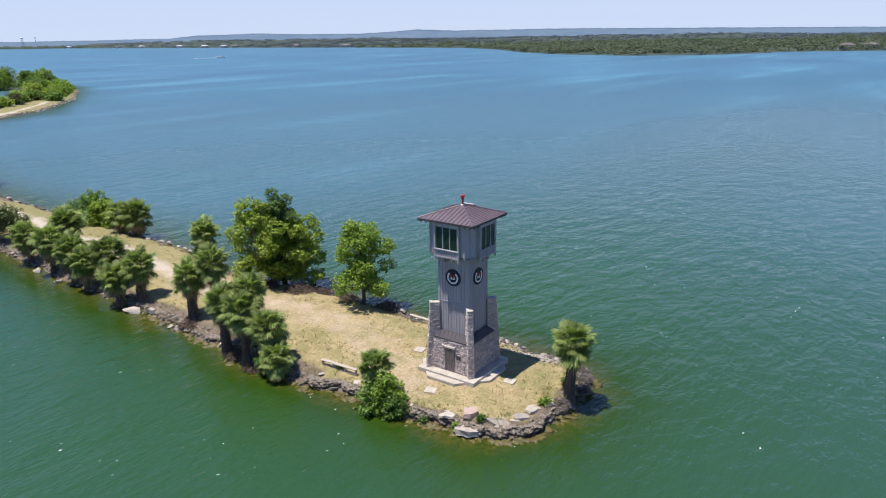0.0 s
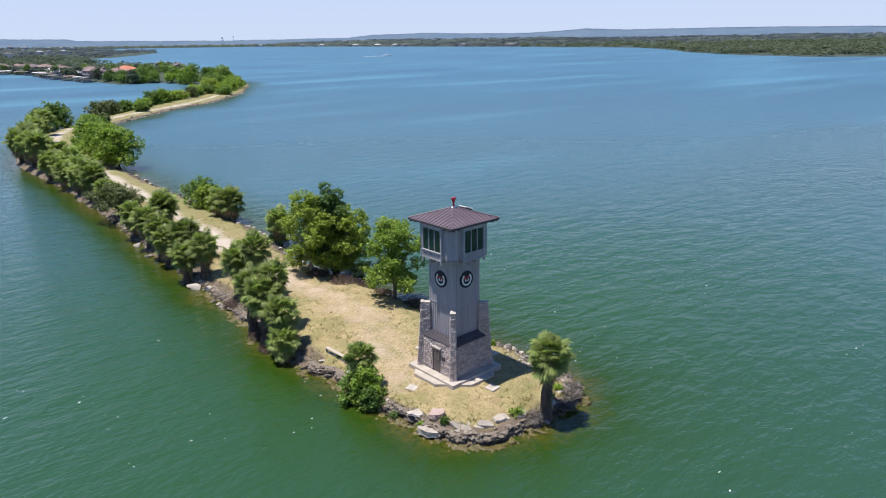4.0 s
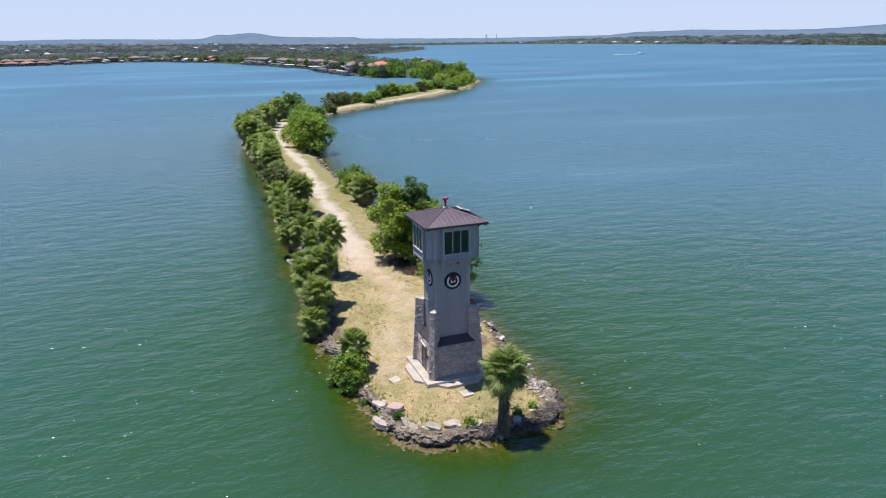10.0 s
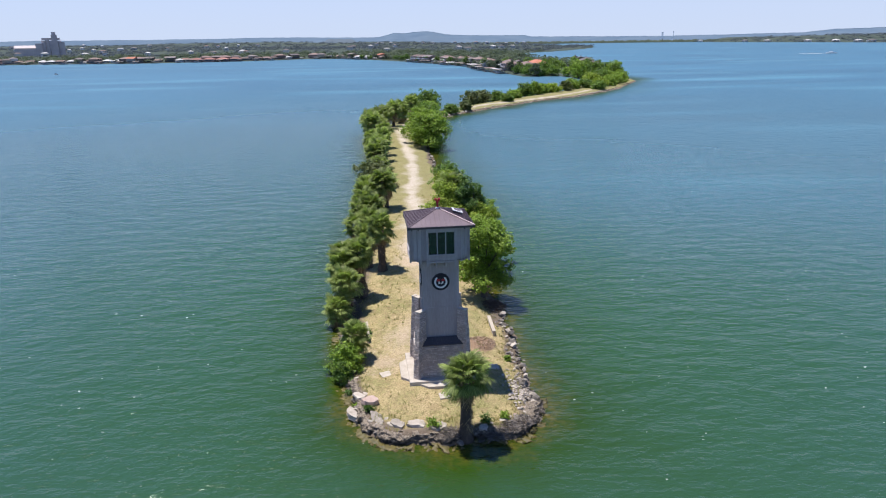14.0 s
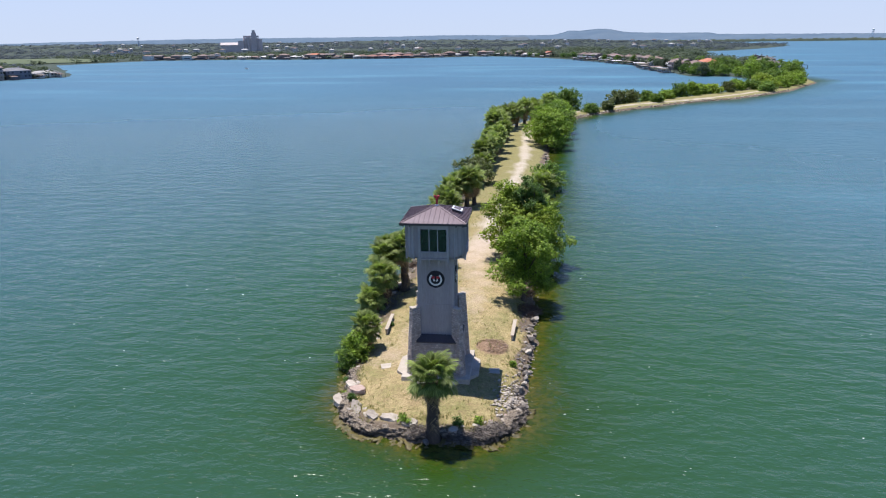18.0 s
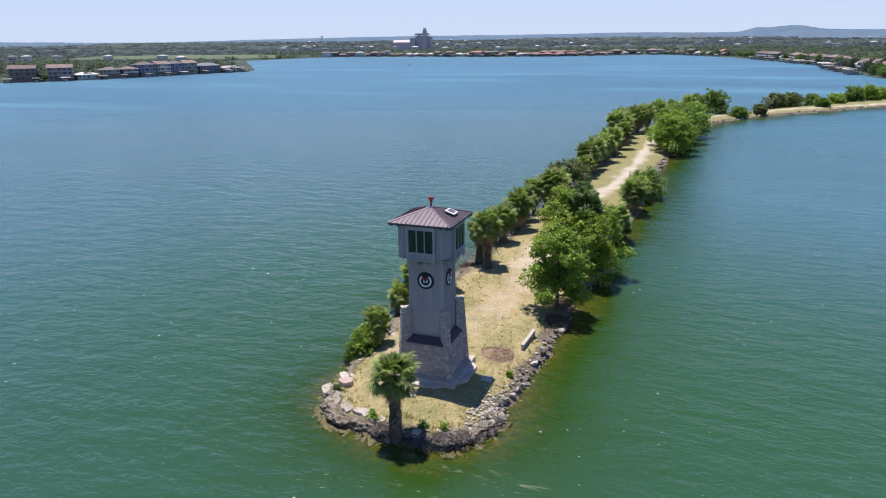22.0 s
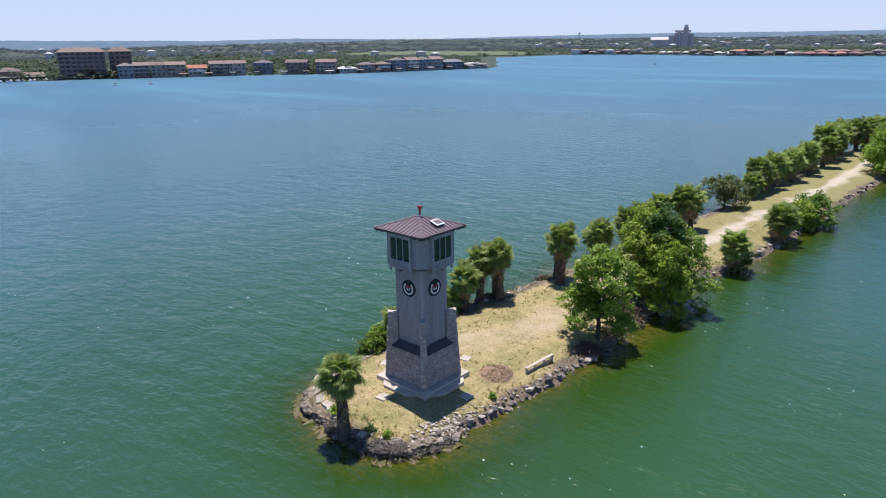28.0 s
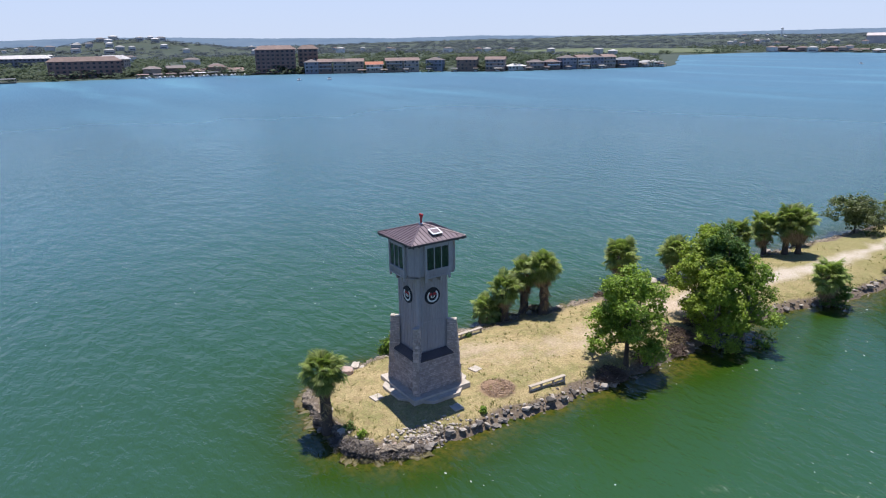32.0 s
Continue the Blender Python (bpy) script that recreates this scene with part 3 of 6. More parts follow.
# cabin: octagonal corners, a window bay on each side
ZC0, ZC1 = 11.0, 13.6
H, C, BW, BV = 2.04, 0.55, 1.1, 2.24
part("cabin_floor", prism([(H, -H + C), (H, H - C), (H - C, H), (-H + C, H), (-H, H - C), (-H, -H + C), (-H + C, -H), (H - C, -H)], ZC0 - 0.08, ZC0 + 0.02), WOOD_GREY, tower)
for k, m in enumerate(TURNS):
    for s in (-1, 1):
        x0, x1 = sorted((s * BW, s * (H - C)))
        part("cabin_wall", box(x0, x1, -H, -H + 0.08, ZC0 - 0.05, ZC1), WOOD_GREY, tower, "", m)
        part("bay_cheek", box(*sorted((s * BW, s * (BW - 0.07))), -BV, -H + 0.05, ZC0, ZC1), WOOD_GREY, tower, "", m)
        part("bay_post", box(*sorted((s * (BW + 0.02), s * (BW - 0.14))), -BV - 0.05, -BV + 0.08, ZC0 - 0.42, ZC1 - 0.02, 0.01), TRIM_GREY, tower, "grey bay post that runs down as a bracket", m)
        part("bracket", box(*sorted((s * 0.42, s * 0.28)), -H - 0.1, -S, ZC0 - 0.55, ZC0 - 0.08, 0.02), WOOD_GREY, tower, "", m)
        part("mullion", box(s * 0.315 - 0.035, s * 0.315 + 0.035, -BV - 0.03, -BV + 0.05, 11.5, 13.22), TRIM_GREY, tower, "", m)
    corner = solid([(H - C, -H, ZC0 - 0.16), (H, -H + C, ZC0 - 0.16), (H - 0.06, -H + C + 0.06, ZC0 - 0.16), (H - C - 0.06, -H + 0.06, ZC0 - 0.16),
                    (H - C, -H, ZC1), (H, -H + C, ZC1), (H - 0.06, -H + C + 0.06, ZC1), (H - C - 0.06, -H + 0.06, ZC1)])
    cp = part("corner_panel", corner, WOOD_GREY, tower, "grey board panel across the cabin corner", m)
    for t in (0.02, 0.5, 0.98):
        cx, cy = H - C + C * t, -H + C * t
        bm = box(-0.03, 0.03, -0.035, 0.01, ZC0 - 0.16, ZC1)
        bmesh.ops.transform(bm, matrix=pose(cx, cy, 0, 0, 0, 45), verts=bm.verts)
        part("batten", bm, WOOD_GREY, cp)
    part("bay_floor", box(-BW, BW, -BV, -H + 0.1, ZC0 - 0.06, ZC0 + 0.03), WOOD_GREY, tower, "", m)
    ap = part("apron", box(-BW + 0.1, BW - 0.1, -BV, -BV + 0.06, ZC0 - 0.08, 11.46), TRIM_GREY, tower, "slatted panel under the bay windows", m)
    for i in range(11):
        x = -0.9 + i * 0.18
        part("slat", box(x - 0.045, x + 0.045, -BV - 0.03, -BV + 0.01, ZC0 - 0.02, 11.4), WOOD_GREY, ap)
    part("sill", box(-BW - 0.02, BW + 0.02, -BV - 0.09, -BV + 0.06, 11.43, 11.52, 0.01), TRIM_GREY, tower, "", m)
    part("bottom_rail", box(-BW, BW, -BV - 0.06, -BV + 0.02, ZC0 - 0.14, ZC0 - 0.02), TRIM_GREY, tower, "", m)
    part("header", box(-BW + 0.1, BW - 0.1, -BV - 0.01, -BV + 0.07, 13.2, ZC1), WOOD_GREY, tower, "", m)
    for i in range(3):
        x = -0.63 + 0.63 * i
        pane = part("window_pane", box(x - 0.28, x + 0.28, -BV + 0.02, -BV + 0.035, 11.52, 13.21), GLASS, tower, "dark green tinted window pane", m)
        pane.visible_shadow = False
    part("floodlight", box(-0.06, 0.06, -2.44, -2.32, 13.5, 13.6, 0.02), WHITE, tower, "small white floodlight under the eaves", m)

# roof: hipped, standing seams
R, ZE, ZA = 2.44, 13.66, 14.5
part("soffit", box(-R + 0.05, R - 0.05, -R + 0.05, R - 0.05, ZE - 0.08, ZE - 0.02), WOOD_GREY, tower)
for k, m in enumerate(TURNS):
    bm = solid([(-R, -R, ZE - 0.03), (R, -R, ZE - 0.03), (0.02, -0.02, ZA - 0.1), (-0.02, -0.02, ZA - 0.1), (-R, -R, ZE + 0.03), (R, -R, ZE + 0.03), (0.02, -0.02, ZA), (-0.02, -0.02, ZA)])
    slope = part("roof_slope", bm, ROOF_METAL, tower, "brown standing-seam metal roof slope", m)
    part("fascia", box(-R - 0.02, R + 0.02, -R - 0.03, -R + 0.03, ZE - 0.13, ZE + 0.02), ROOF_DARK, tower, "", m)
    for i in range(-6, 7):
        x = i * 0.36
        yt = -abs(x) - 0.02
        za = ZE + 0.03 + (ZA - ZE - 0.03) * (R + yt) / R
        part("seam", solid([(x - 0.014, -R, ZE + 0.02), (x + 0.014, -R, ZE + 0.02), (x + 0.014, yt, za - 0.01), (x - 0.014, yt, za - 0.01),
                            (x - 0.014, -R, ZE + 0.085), (x + 0.014, -R, ZE + 0.085), (x + 0.014, yt, za + 0.05), (x - 0.014, yt, za + 0.05)]), ROOF_METAL, slope)
    part("hip_cap", rod((-R, -R, ZE + 0.05), (0, 0, ZA + 0.03), 0.05, sides=6), ROOF_METAL, tower, "", m)
    for s in (-1, 1):
        for q in (2.2, 1.7):
            part("eave_bracket", box(s * q - 0.04, s * q + 0.04, -R - 0.05, -R + 0.16, ZE - 0.22, ZE - 0.08), ROOF_DARK, tower, "", m)

# red beacon and skylight
beacon = thing("beacon", pose(0, 0, ZA) @ Matrix.Scale(0.84, 4), "red double-headed beacon on a white base at the roof peak", "beacon")
bm = bmesh.new()
bmesh.ops.create_cone(bm, cap_ends=True, segments=12, radius1=0.22, radius2=0.14, depth=0.1, matrix=Matrix.Translation((0, 0, 0.03)))
part("base", bm, WHITE, beacon, "white base plate")
part("post", rod((0, 0, 0.05), (0, 0, 0.55), 0.11, 0.08, 12), RED, beacon)
bm = bmesh.new()
bmesh.ops.create_cone(bm, cap_ends=True, segments=12, radius1=0.12, radius2=0.15, depth=0.16, matrix=Matrix.Translation((0, 0, 0.55)))
part("collar", bm, RED, beacon)
for s in (-1, 1):
    part("arm", rod((0, 0, 0.6), (s * 0.12, 0, 0.76), 0.09, 0.1, 10), RED, beacon)
    bm = bmesh.new()
    bmesh.ops.create_uvsphere(bm, u_segments=12, v_segments=8, radius=0.135, matrix=Matrix.Translation((s * 0.15, 0, 0.8)))
    part("lamp_head", bm, RED, beacon)
slope_a = math.degrees(math.atan2(ZA - ZE - 0.03, R))
sky_m = pose(0, 0, 0, 0, 0, 0) @ pose(1.48, 0.25, ZA - 1.48 * (ZA - ZE - 0.03) / R, 0, slope_a, 0)
light_box = thing("roof_skylight", sky_m, "white-framed skylight box on the brown metal roof", "skylight")
part("curb", box(-0.36, 0.36, -0.4, 0.4, 0.02, 0.16, 0.01), ROOF_DARK, light_box)
part("lid", box(-0.4, 0.4, -0.44, 0.44, 0.16, 0.23, 0.02), WHITE, light_box, "white framed lid")
part("glazing", box(-0.27, 0.27, -0.31, 0.31, 0.225, 0.25, 0.01), ROOF_METAL, light_box)

# ---- plants ----
PALM_GREEN = leafy("palm_green", (0.18, 0.235, 0.065), (0.32, 0.37, 0.12), 0.4, 0.45, 1.5, each=0.32)
PALM_DEAD = leafy("dead_palm_frond", (0.23, 0.16, 0.092), (0.37, 0.27, 0.16), 0.4, 0.15, 1.5, 0.8)
BARK = plain("grey_brown_bark", (0.065, 0.047, 0.036), (0.13, 0.1, 0.075), 0.95, 2.0, 14, bump=0.8, stretch=(1, 1, 0.4))
PALE_BARK = plain("pale_mottled_bark", (0.2, 0.17, 0.13), (0.36, 0.32, 0.26), 0.9, 3.0, 14, bump=0.5)
LEAF_BRIGHT = leafy("bright_green_leaf", (0.18, 0.285, 0.034), (0.285, 0.385, 0.058), 0.5, 0.42)
LEAF_YELLOW = leafy("yellow_green_leaf", (0.22, 0.3, 0.032), (0.32, 0.39, 0.06), 0.5, 0.42)
LEAF_MID = leafy("mid_green_leaf", (0.09, 0.17, 0.03), (0.16, 0.24, 0.045), 0.55, 0.35)
LEAF_DARK = leafy("dark_green_leaf", (0.055, 0.12, 0.026), (0.095, 0.165, 0.036), 0.45, 0.3)
LEAF_OLIVE = leafy("olive_brown_leaf", (0.105, 0.128, 0.045), (0.155, 0.17, 0.065), 0.4, 0.25)
# far leaves greyed, hill leaves blued: distance haze put into their colour
LEAF_FAR = leafy("far_tree_hazed_green", (0.085, 0.112, 0.075), (0.115, 0.14, 0.09), 0.1, 0.4, 0.006, 0.9, glow=(0.12, 0.17, 0.09))
LEAF_HILL = leafy("hazed_hill_leaf", (0.092, 0.115, 0.13), (0.115, 0.14, 0.155), 0.08, 0.4, 0.004, 0.9, glow=(0.12, 0.15, 0.17))


def fan_leaf(rng, reach=0.7, fan=0.85, leaflets=18, droop=0.35):
    """One fan-shaped palm frond that starts at the origin and reaches along +x. Rows of four corners."""
    quads = []
    sag = lambda r: -droop * (r / (reach + fan)) ** 2 * (reach + fan)
    for i in range(4):
        x0, x1, w = reach * i / 4, reach * (i + 1) / 4, 0.022
        quads.append([(x0, -w, sag(x0)), (x1, -w, sag(x1)), (x1, w, sag(x1)), (x0, w, sag(x0))])
    for i in range(leaflets):
        a = math.radians(-125 + 250 * i / (leaflets - 1)) + rng.uniform(-0.05, 0.05)
        ln = fan * (0.72 + 0.28 * math.cos(a * 0.75)) * rng.uniform(0.88, 1.08)
        ca, sa = math.cos(a), math.sin(a)
        w = 0.034
        fold = 0.03 * (1 if i % 2 else -1)
        mid, tip = ln * 0.58, ln
        bend = -droop * 0.6 * (0.5 + abs(sa))
        bx, bz = reach, sag(reach)
        mz = bz + sag(reach + mid * max(ca, 0)) - sag(reach) + bend * 0.3 + fold
        tz = bz + sag(reach + tip * max(ca, 0)) - sag(reach) + bend * 1.2 * rng.uniform(0.7, 1.4)
        quads.append([(bx, 0, bz), (bx + ca * mid + sa * w, sa * mid - ca * w, mz), (bx + ca * tip, sa * tip, tz), (bx + ca * mid - sa * w, sa * mid + ca * w, mz)])
    return np.array(quads)


def quad_mesh(name, quads, material):
    q = np.asarray(quads, float).reshape(-1, 4, 3)
    return numpy_mesh(name, q.reshape(-1, 3), np.arange(len(q) * 4).reshape(-1, 4), material)


prng = random.Random(7)
FRONDS = [fan_leaf(prng, prng.uniform(0.45, 0.95), prng.uniform(0.44, 0.54), 26, dr) for dr in (0.1, 0.16, 0.22, 0.3, 0.2, 0.26)]
DRY = [fan_leaf(prng, 0.45, 0.5, 14, dr) for dr in (0.35, 0.6)]
FROND_MESH = [quad_mesh("frond", q, PALM_GREEN) for q in FRONDS]
DRY_MESH = [quad_mesh("dead_frond", q, PALM_DEAD) for q in DRY]


def frond_turns(rng, count, lo, hi):
    """Poses of fronds round a crown: rise from lo to hi degrees."""
    out = []
    for i in range(count):
        t = (i + 0.5) / count
        s0, s1 = math.sin(math.radians(lo)), math.sin(math.radians(hi))
        el = 0.5 * math.degrees(math.asin(s0 + (s1 - s0) * t)) + 0.5 * (lo + (hi - lo) * t ** 0.85) + rng.uniform(-9, 9)
        out.append(pose(0, 0, 0.25 * t, 0, -el, i * 137.5 + rng.uniform(-15, 15)) @ pose(0.08, 0, 0, rng.uniform(-18, 18), 0, 0))
    return out


def crown_quads(rng, count, kinds, lo, hi):
    rows = []
    for m in frond_turns(rng, count, lo, hi):
        q = rng.choice(kinds)
        a = np.array(m)
        rows.append(q @ a[:3, :3].T + a[:3, 3])
    return np.concatenate(rows)


CROWNS = [(quad_mesh("crown", crown_quads(random.Random(s), 84, FRONDS, -36, 88), PALM_GREEN), quad_mesh("dead_fronds", crown_quads(random.Random(s + 9), 46, DRY, -84, -22), PALM_DEAD)) for s in range(4)]


def trunk_mesh(h, r0, r1, lean, seed, material, name="trunk", rings=9, sides=9, flare=1.5):
    """A tapered, slightly crooked trunk; lean: shift of its top in x and y."""
    r = random.Random(seed)
    v, fs = [], []
    for i in range(rings + 1):
        t = i / rings
        rad = r0 + (r1 - r0) * t + (r0 * (flare - 1)) * (1 - t) ** 6
        cx, cy = lean[0] * t ** 1.6 + r.uniform(-0.03, 0.03), lean[1] * t ** 1.6 + r.uniform(-0.03, 0.03)
        for k in range(sides):
            a = 2 * math.pi * k / sides
            q = rad * r.uniform(0.88, 1.14)
            v.append((cx + q * math.cos(a), cy + q * math.sin(a), -0.4 + (h + 0.4) * t))
    for i in range(rings):
        for k in range(sides):
            a, b = i * sides + k, i * sides + (k + 1) % sides
            fs.append((a, b, b + sides, a + sides))
    fs.append(tuple(range(rings * sides, (rings + 1) * sides)))
    return mesh_of(name, v, fs, material, True)


def palm(x, y, top, size=1.0, near=False, seed=0, lean=(0, 0), label="", group="palms along the spit", shaggy=False):
    r = random.Random(seed * 31 + 5)
    g = ground_z(x, y)
    h = max(top - g - 1.3, 0.5)
    p = thing("fan_palm", pose(x, y, g), label or "fan palm with a round green crown and dry brown skirt", "palm tree", group)
    piece("trunk", trunk_mesh(h, (0.3 if shaggy else 0.2) * size, (0.24 if shaggy else 0.15) * size, lean, seed, BARK, flare=1.5), p)
    at = Matrix.Translation((lean[0], lean[1], h - 0.1)) @ Matrix.Scale(size, 4) @ pose(0, 0, 0, 0, 0, r.uniform(0, 360))
    if near:
        for m in frond_turns(r, 80, -36, 88):
            piece("frond", r.choice(FROND_MESH), p, at @ m)
        for i, m in enumerate(frond_turns(r, 32, -84, -30)):
            piece("dead_frond", r.choice(DRY_MESH), p, at @ Matrix.Translation((0, 0, -0.22 * (i % 3))) @ m)
        for i in range(20 if shaggy else 0):
            q = (i + 0.5) / 20
            m = Matrix.Translation((lean[0] * (1 - q), lean[1] * (1 - q), h * (1 - 0.75 * q))) @ Matrix.Scale(size * 0.85, 4) @ pose(0.1, 0, 0, 0, 0, 0) @ pose(0, 0, 0, 0, r.uniform(42, 70), i * 137.5)
            piece("dead_frond", r.choice(DRY_MESH), p, m)
    else:
        c, dd = CROWNS[seed % 4]
        piece("crown", c, p, at)
        piece("dead_fronds", dd, p, at @ Matrix.Diagonal((1, 1, 1.55, 1)), "dry brown fronds")
    return p


palm(0.68, -9.0, 6.3, 1.38, True, 1, (0.05, -0.12), "shaggy fan palm at the stony end of the spit", "", True)
palm(-6.75, 3.6, 4.1, 1.2, True, 2, label="short fan palm beside a leafy bush on the bank")
NEAR_PALMS = [(-7.4, 14.2, 5.2, 1.2), (-7.8, 17.1, 6.1, 1.2), (-6.0, 18.3, 7.2, 1.2), (-7.8, 20.0, 6.4, 1.2), (-3.6, 26.4, 7.5, 1.25), (-5.2, 28.2, 6.2, 1.25), (-6.6, 38.8, 4.5, 1.2), (-5.0, 37.4, 5.6, 1.3)]
for i, (x, y, z, s) in enumerate(NEAR_PALMS):
    palm(x, y, z - 0.25, s * 1.2, True, i + 3, (prng.uniform(-0.35, 0.25), prng.uniform(-0.3, 0.3)), shaggy=True)
FAR_PALMS = [(-4.6, 44.0, 5.6, 1.0), (-6.0, 46.4, 4.6, 0.9), (-5.6, 49.8, 5.1, 1.0), (-5.0, 55.6, 5.4, 1.0), (-2.8, 56.6, 6.6, 1.05), (-1.7, 57.8, 6.3, 1.0), (-4.6, 62.0, 4.8, 0.95),
             (-3.0, 84.5, 6.0, 1.0), (-2.4, 88.0, 6.8, 1.15), (-3.0, 91.5, 6.6, 1.1), (-1.6, 95.0, 6.8, 1.15), (-2.6, 99.0, 6.4, 1.1), (-1.2, 103.0, 7.0, 1.2), (-2.2, 107.0, 6.7, 1.15),
             (-0.6, 110.0, 7.0, 1.15), (-2.0, 114.5, 6.8, 1.2), (-2.6, 119.0, 6.8, 1.2), (-0.6, 123.0, 7.2, 1.2), (-2.8, 128.0, 8.2, 1.35), (-1.2, 132.0, 8.6, 1.35), (-2.8, 136.0, 8.4, 1.4), (-1.0, 141.0, 8.0, 1.3), (-2.4, 146.0, 8.2, 1.4),
             (-0.4, 151.0, 8.0, 1.35), (1.0, 156.0, 8.0, 1.4), (2.0, 161.0, 7.6, 1.3), (4.6, 168.0, 7.6, 1.4), (7.6, 176.0, 7.4, 1.4), (8.6, 184.0, 7.2, 1.4), (13.0, 192.0, 7.0, 1.4),
             (8.8, 45.2, 4.6, 0.95), (9.0, 61.0, 4.7, 1.1), (8.6, 64.0, 4.4, 1.0)]
palm(-8.5, 12.7, 3.0, 1.25, False, 19, label="low dark fan palm under its taller neighbours on the bank")
for i, (x, y, z, s) in enumerate(FAR_PALMS):
    if y > 80 and x < 12:
        x, y, z = x + prng.uniform(-0.2, 1.3), y + prng.uniform(-1.3, 1.3), z - prng.uniform(0.2, 2.0)
    palm(x, y, z, s * 1.66, False, i + 20, (prng.uniform(-0.4, 0.4), prng.uniform(-0.4, 0.4)))


def leaf_cloud(blobs, count, size, seed, fill=0.55, per=12):
    """Leaves in clumps over blobs (x, y, z, r, squash): rows of four corners."""
    r = np.random.RandomState(seed)
    vol = np.array([b[3] ** 2.2 for b in blobs])
    pick = r.choice(len(blobs), count // per + 1, p=vol / vol.sum())
    B = np.array([(b[0], b[1], b[2], b[3], b[4] if len(b) > 4 else 0.8) for b in blobs])[pick]
    u = r.normal(size=(len(B), 3))
    u /= np.linalg.norm(u, axis=1, keepdims=True)
    rad = B[:, 3] * (fill + (1.12 - fill) * r.rand(len(B)) ** 0.7)
    c = B[:, :3] + u * rad[:, None] * np.stack([np.ones(len(B)), np.ones(len(B)), B[:, 4]], 1)
    c = np.repeat(c, per, 0)[:count]
    nrm = np.repeat(u, per, 0)[:count]
    c = c + r.normal(size=c.shape) * size * np.array([1.2, 1.2, 0.8])
    nrm = nrm * 0.4 + r.normal(size=nrm.shape) * 0.45 + np.array([0, 0, 0.6])
    nrm /= np.linalg.norm(nrm, axis=1, keepdims=True)
    t = np.cross(nrm, r.normal(size=nrm.shape))
    t /= np.linalg.norm(t, axis=1, keepdims=True) + 1e-9
    b = np.cross(nrm, t)
    s = size * r.uniform(0.6, 1.25, (count, 1))
    return np.stack([c - t * s, c - b * s * 0.62 + nrm * s * 0.12, c + t * s, c + b * s * 0.62 + nrm * s * 0.12], 1)


def tree(name, x, y, top, width, leaf, count, size, seed, label, bark=BARK, crown_base=0.3, group="", tall=1.0, thin=1.0, category="tree", base=None, limbs=15):
    """A broad-leaved tree: trunk, limbs that end in clumps, and a crown of small leaves with gaps."""
    r = random.Random(seed)
    g = ground_z(x, y) if base is None else base
    h = top - g
    t = thing(name, pose(x, y, g), label, category, group)
    th = h * (crown_base + 0.12)
    piece("trunk", trunk_mesh(th, 0.026 * h * thin, 0.018 * h * thin, (r.uniform(-0.2, 0.2), r.uniform(-0.2, 0.2)), seed, bark), t)
    blobs = []
    n_limb = 15
    for i in range(n_limb):
        a = i * 2.399 + r.uniform(-0.4, 0.4)
        up = (i + 0.5) / n_limb
        rr = width / 2 * (0.3 + 0.62 * math.sin(math.pi * min(0.16 + 0.8 * up, 1)) ** 0.8) * r.uniform(0.7, 1.08) * (1 - 0.5 * up ** 3)
        z = h * (crown_base + (0.93 - crown_base) * up)
        br = width * r.uniform(0.11, 0.175)
        end = (rr * math.cos(a) * 0.75, rr * math.sin(a) * 0.75, z - br * 0.3)
        blobs.append((rr * math.cos(a) * 0.8, rr * math.sin(a) * 0.8, min(z, h - br * 0.8), br, r.uniform(0.65, 0.95) * tall))
        start = (r.uniform(-0.1, 0.1), r.uniform(-0.1, 0.1), min(th, h * (0.18 + 0.35 * up)))
        if i % (15 // limbs) == 0:
            piece("limb", limb_mesh(start, end, 0.011 * h * thin, seed + i, bark), t)
    for i in range(12):
        a, q = r.uniform(0, 6.28), r.uniform(0, 0.28) * width
        blobs.append((q * math.cos(a), q * math.sin(a), h * r.uniform(crown_base + 0.12, 0.84), width * r.uniform(0.1, 0.16), 0.85))
    for i in range(26):
        b = r.choice(blobs[:n_limb])
        a, e = r.uniform(0, 6.28), r.uniform(-0.4, 0.9)
        k = b[3] * 0.95
        blobs.append((b[0] + k * math.cos(a) * math.cos(e), b[1] + k * math.sin(a) * math.cos(e), min(b[2] + k * math.sin(e), h * 0.97), b[3] * r.uniform(0.35, 0.6), 0.8))
    piece("crown", quad_mesh("crown", leaf_cloud(blobs, count, size, seed), leaf), t)
    return t


def limb_mesh(a, b, r, seed, bark):
    rr = random.Random(seed)
    a, b = Vector(a), Vector(b)
    mid = (a + b) / 2 + Vector((rr.uniform(-0.2, 0.2), rr.uniform(-0.2, 0.2), (b - a).length * 0.08))
    bm = rod(a, mid, r, r * 0.7, 6)
    rod(mid, b, r * 0.7, r * 0.25, 6, bm)
    me = bpy.data.meshes.new("limb")
    bm.to_mesh(me)
    bm.free()
    me.materials.append(bark)
    return me


tree("sycamore_tree", 6.6, 16.5, 9.4, 7.5, LEAF_BRIGHT, 19000, 0.13, 101, "young sycamore with a slim trunk and loose bright crown", BARK, 0.16)
tree("sycamore_tree", 4.6, 29.6, 10.6, 7.6, LEAF_YELLOW, 23000, 0.13, 102, "broad yellow-green sycamore on the shore", PALE_BARK, 0.07)
tree("cypress_tree", 7.0, 28.6, 11.7, 5.0, LEAF_DARK, 18000, 0.11, 103, "tall dark green tree amid lighter neighbours", BARK, 0.1, tall=1.2)
tree("sycamore_tree", 8.0, 26.8, 8.6, 6.6, LEAF_YELLOW, 18000, 0.125, 104, "leafy yellow-green tree that leans over the water", PALE_BARK, 0.1)
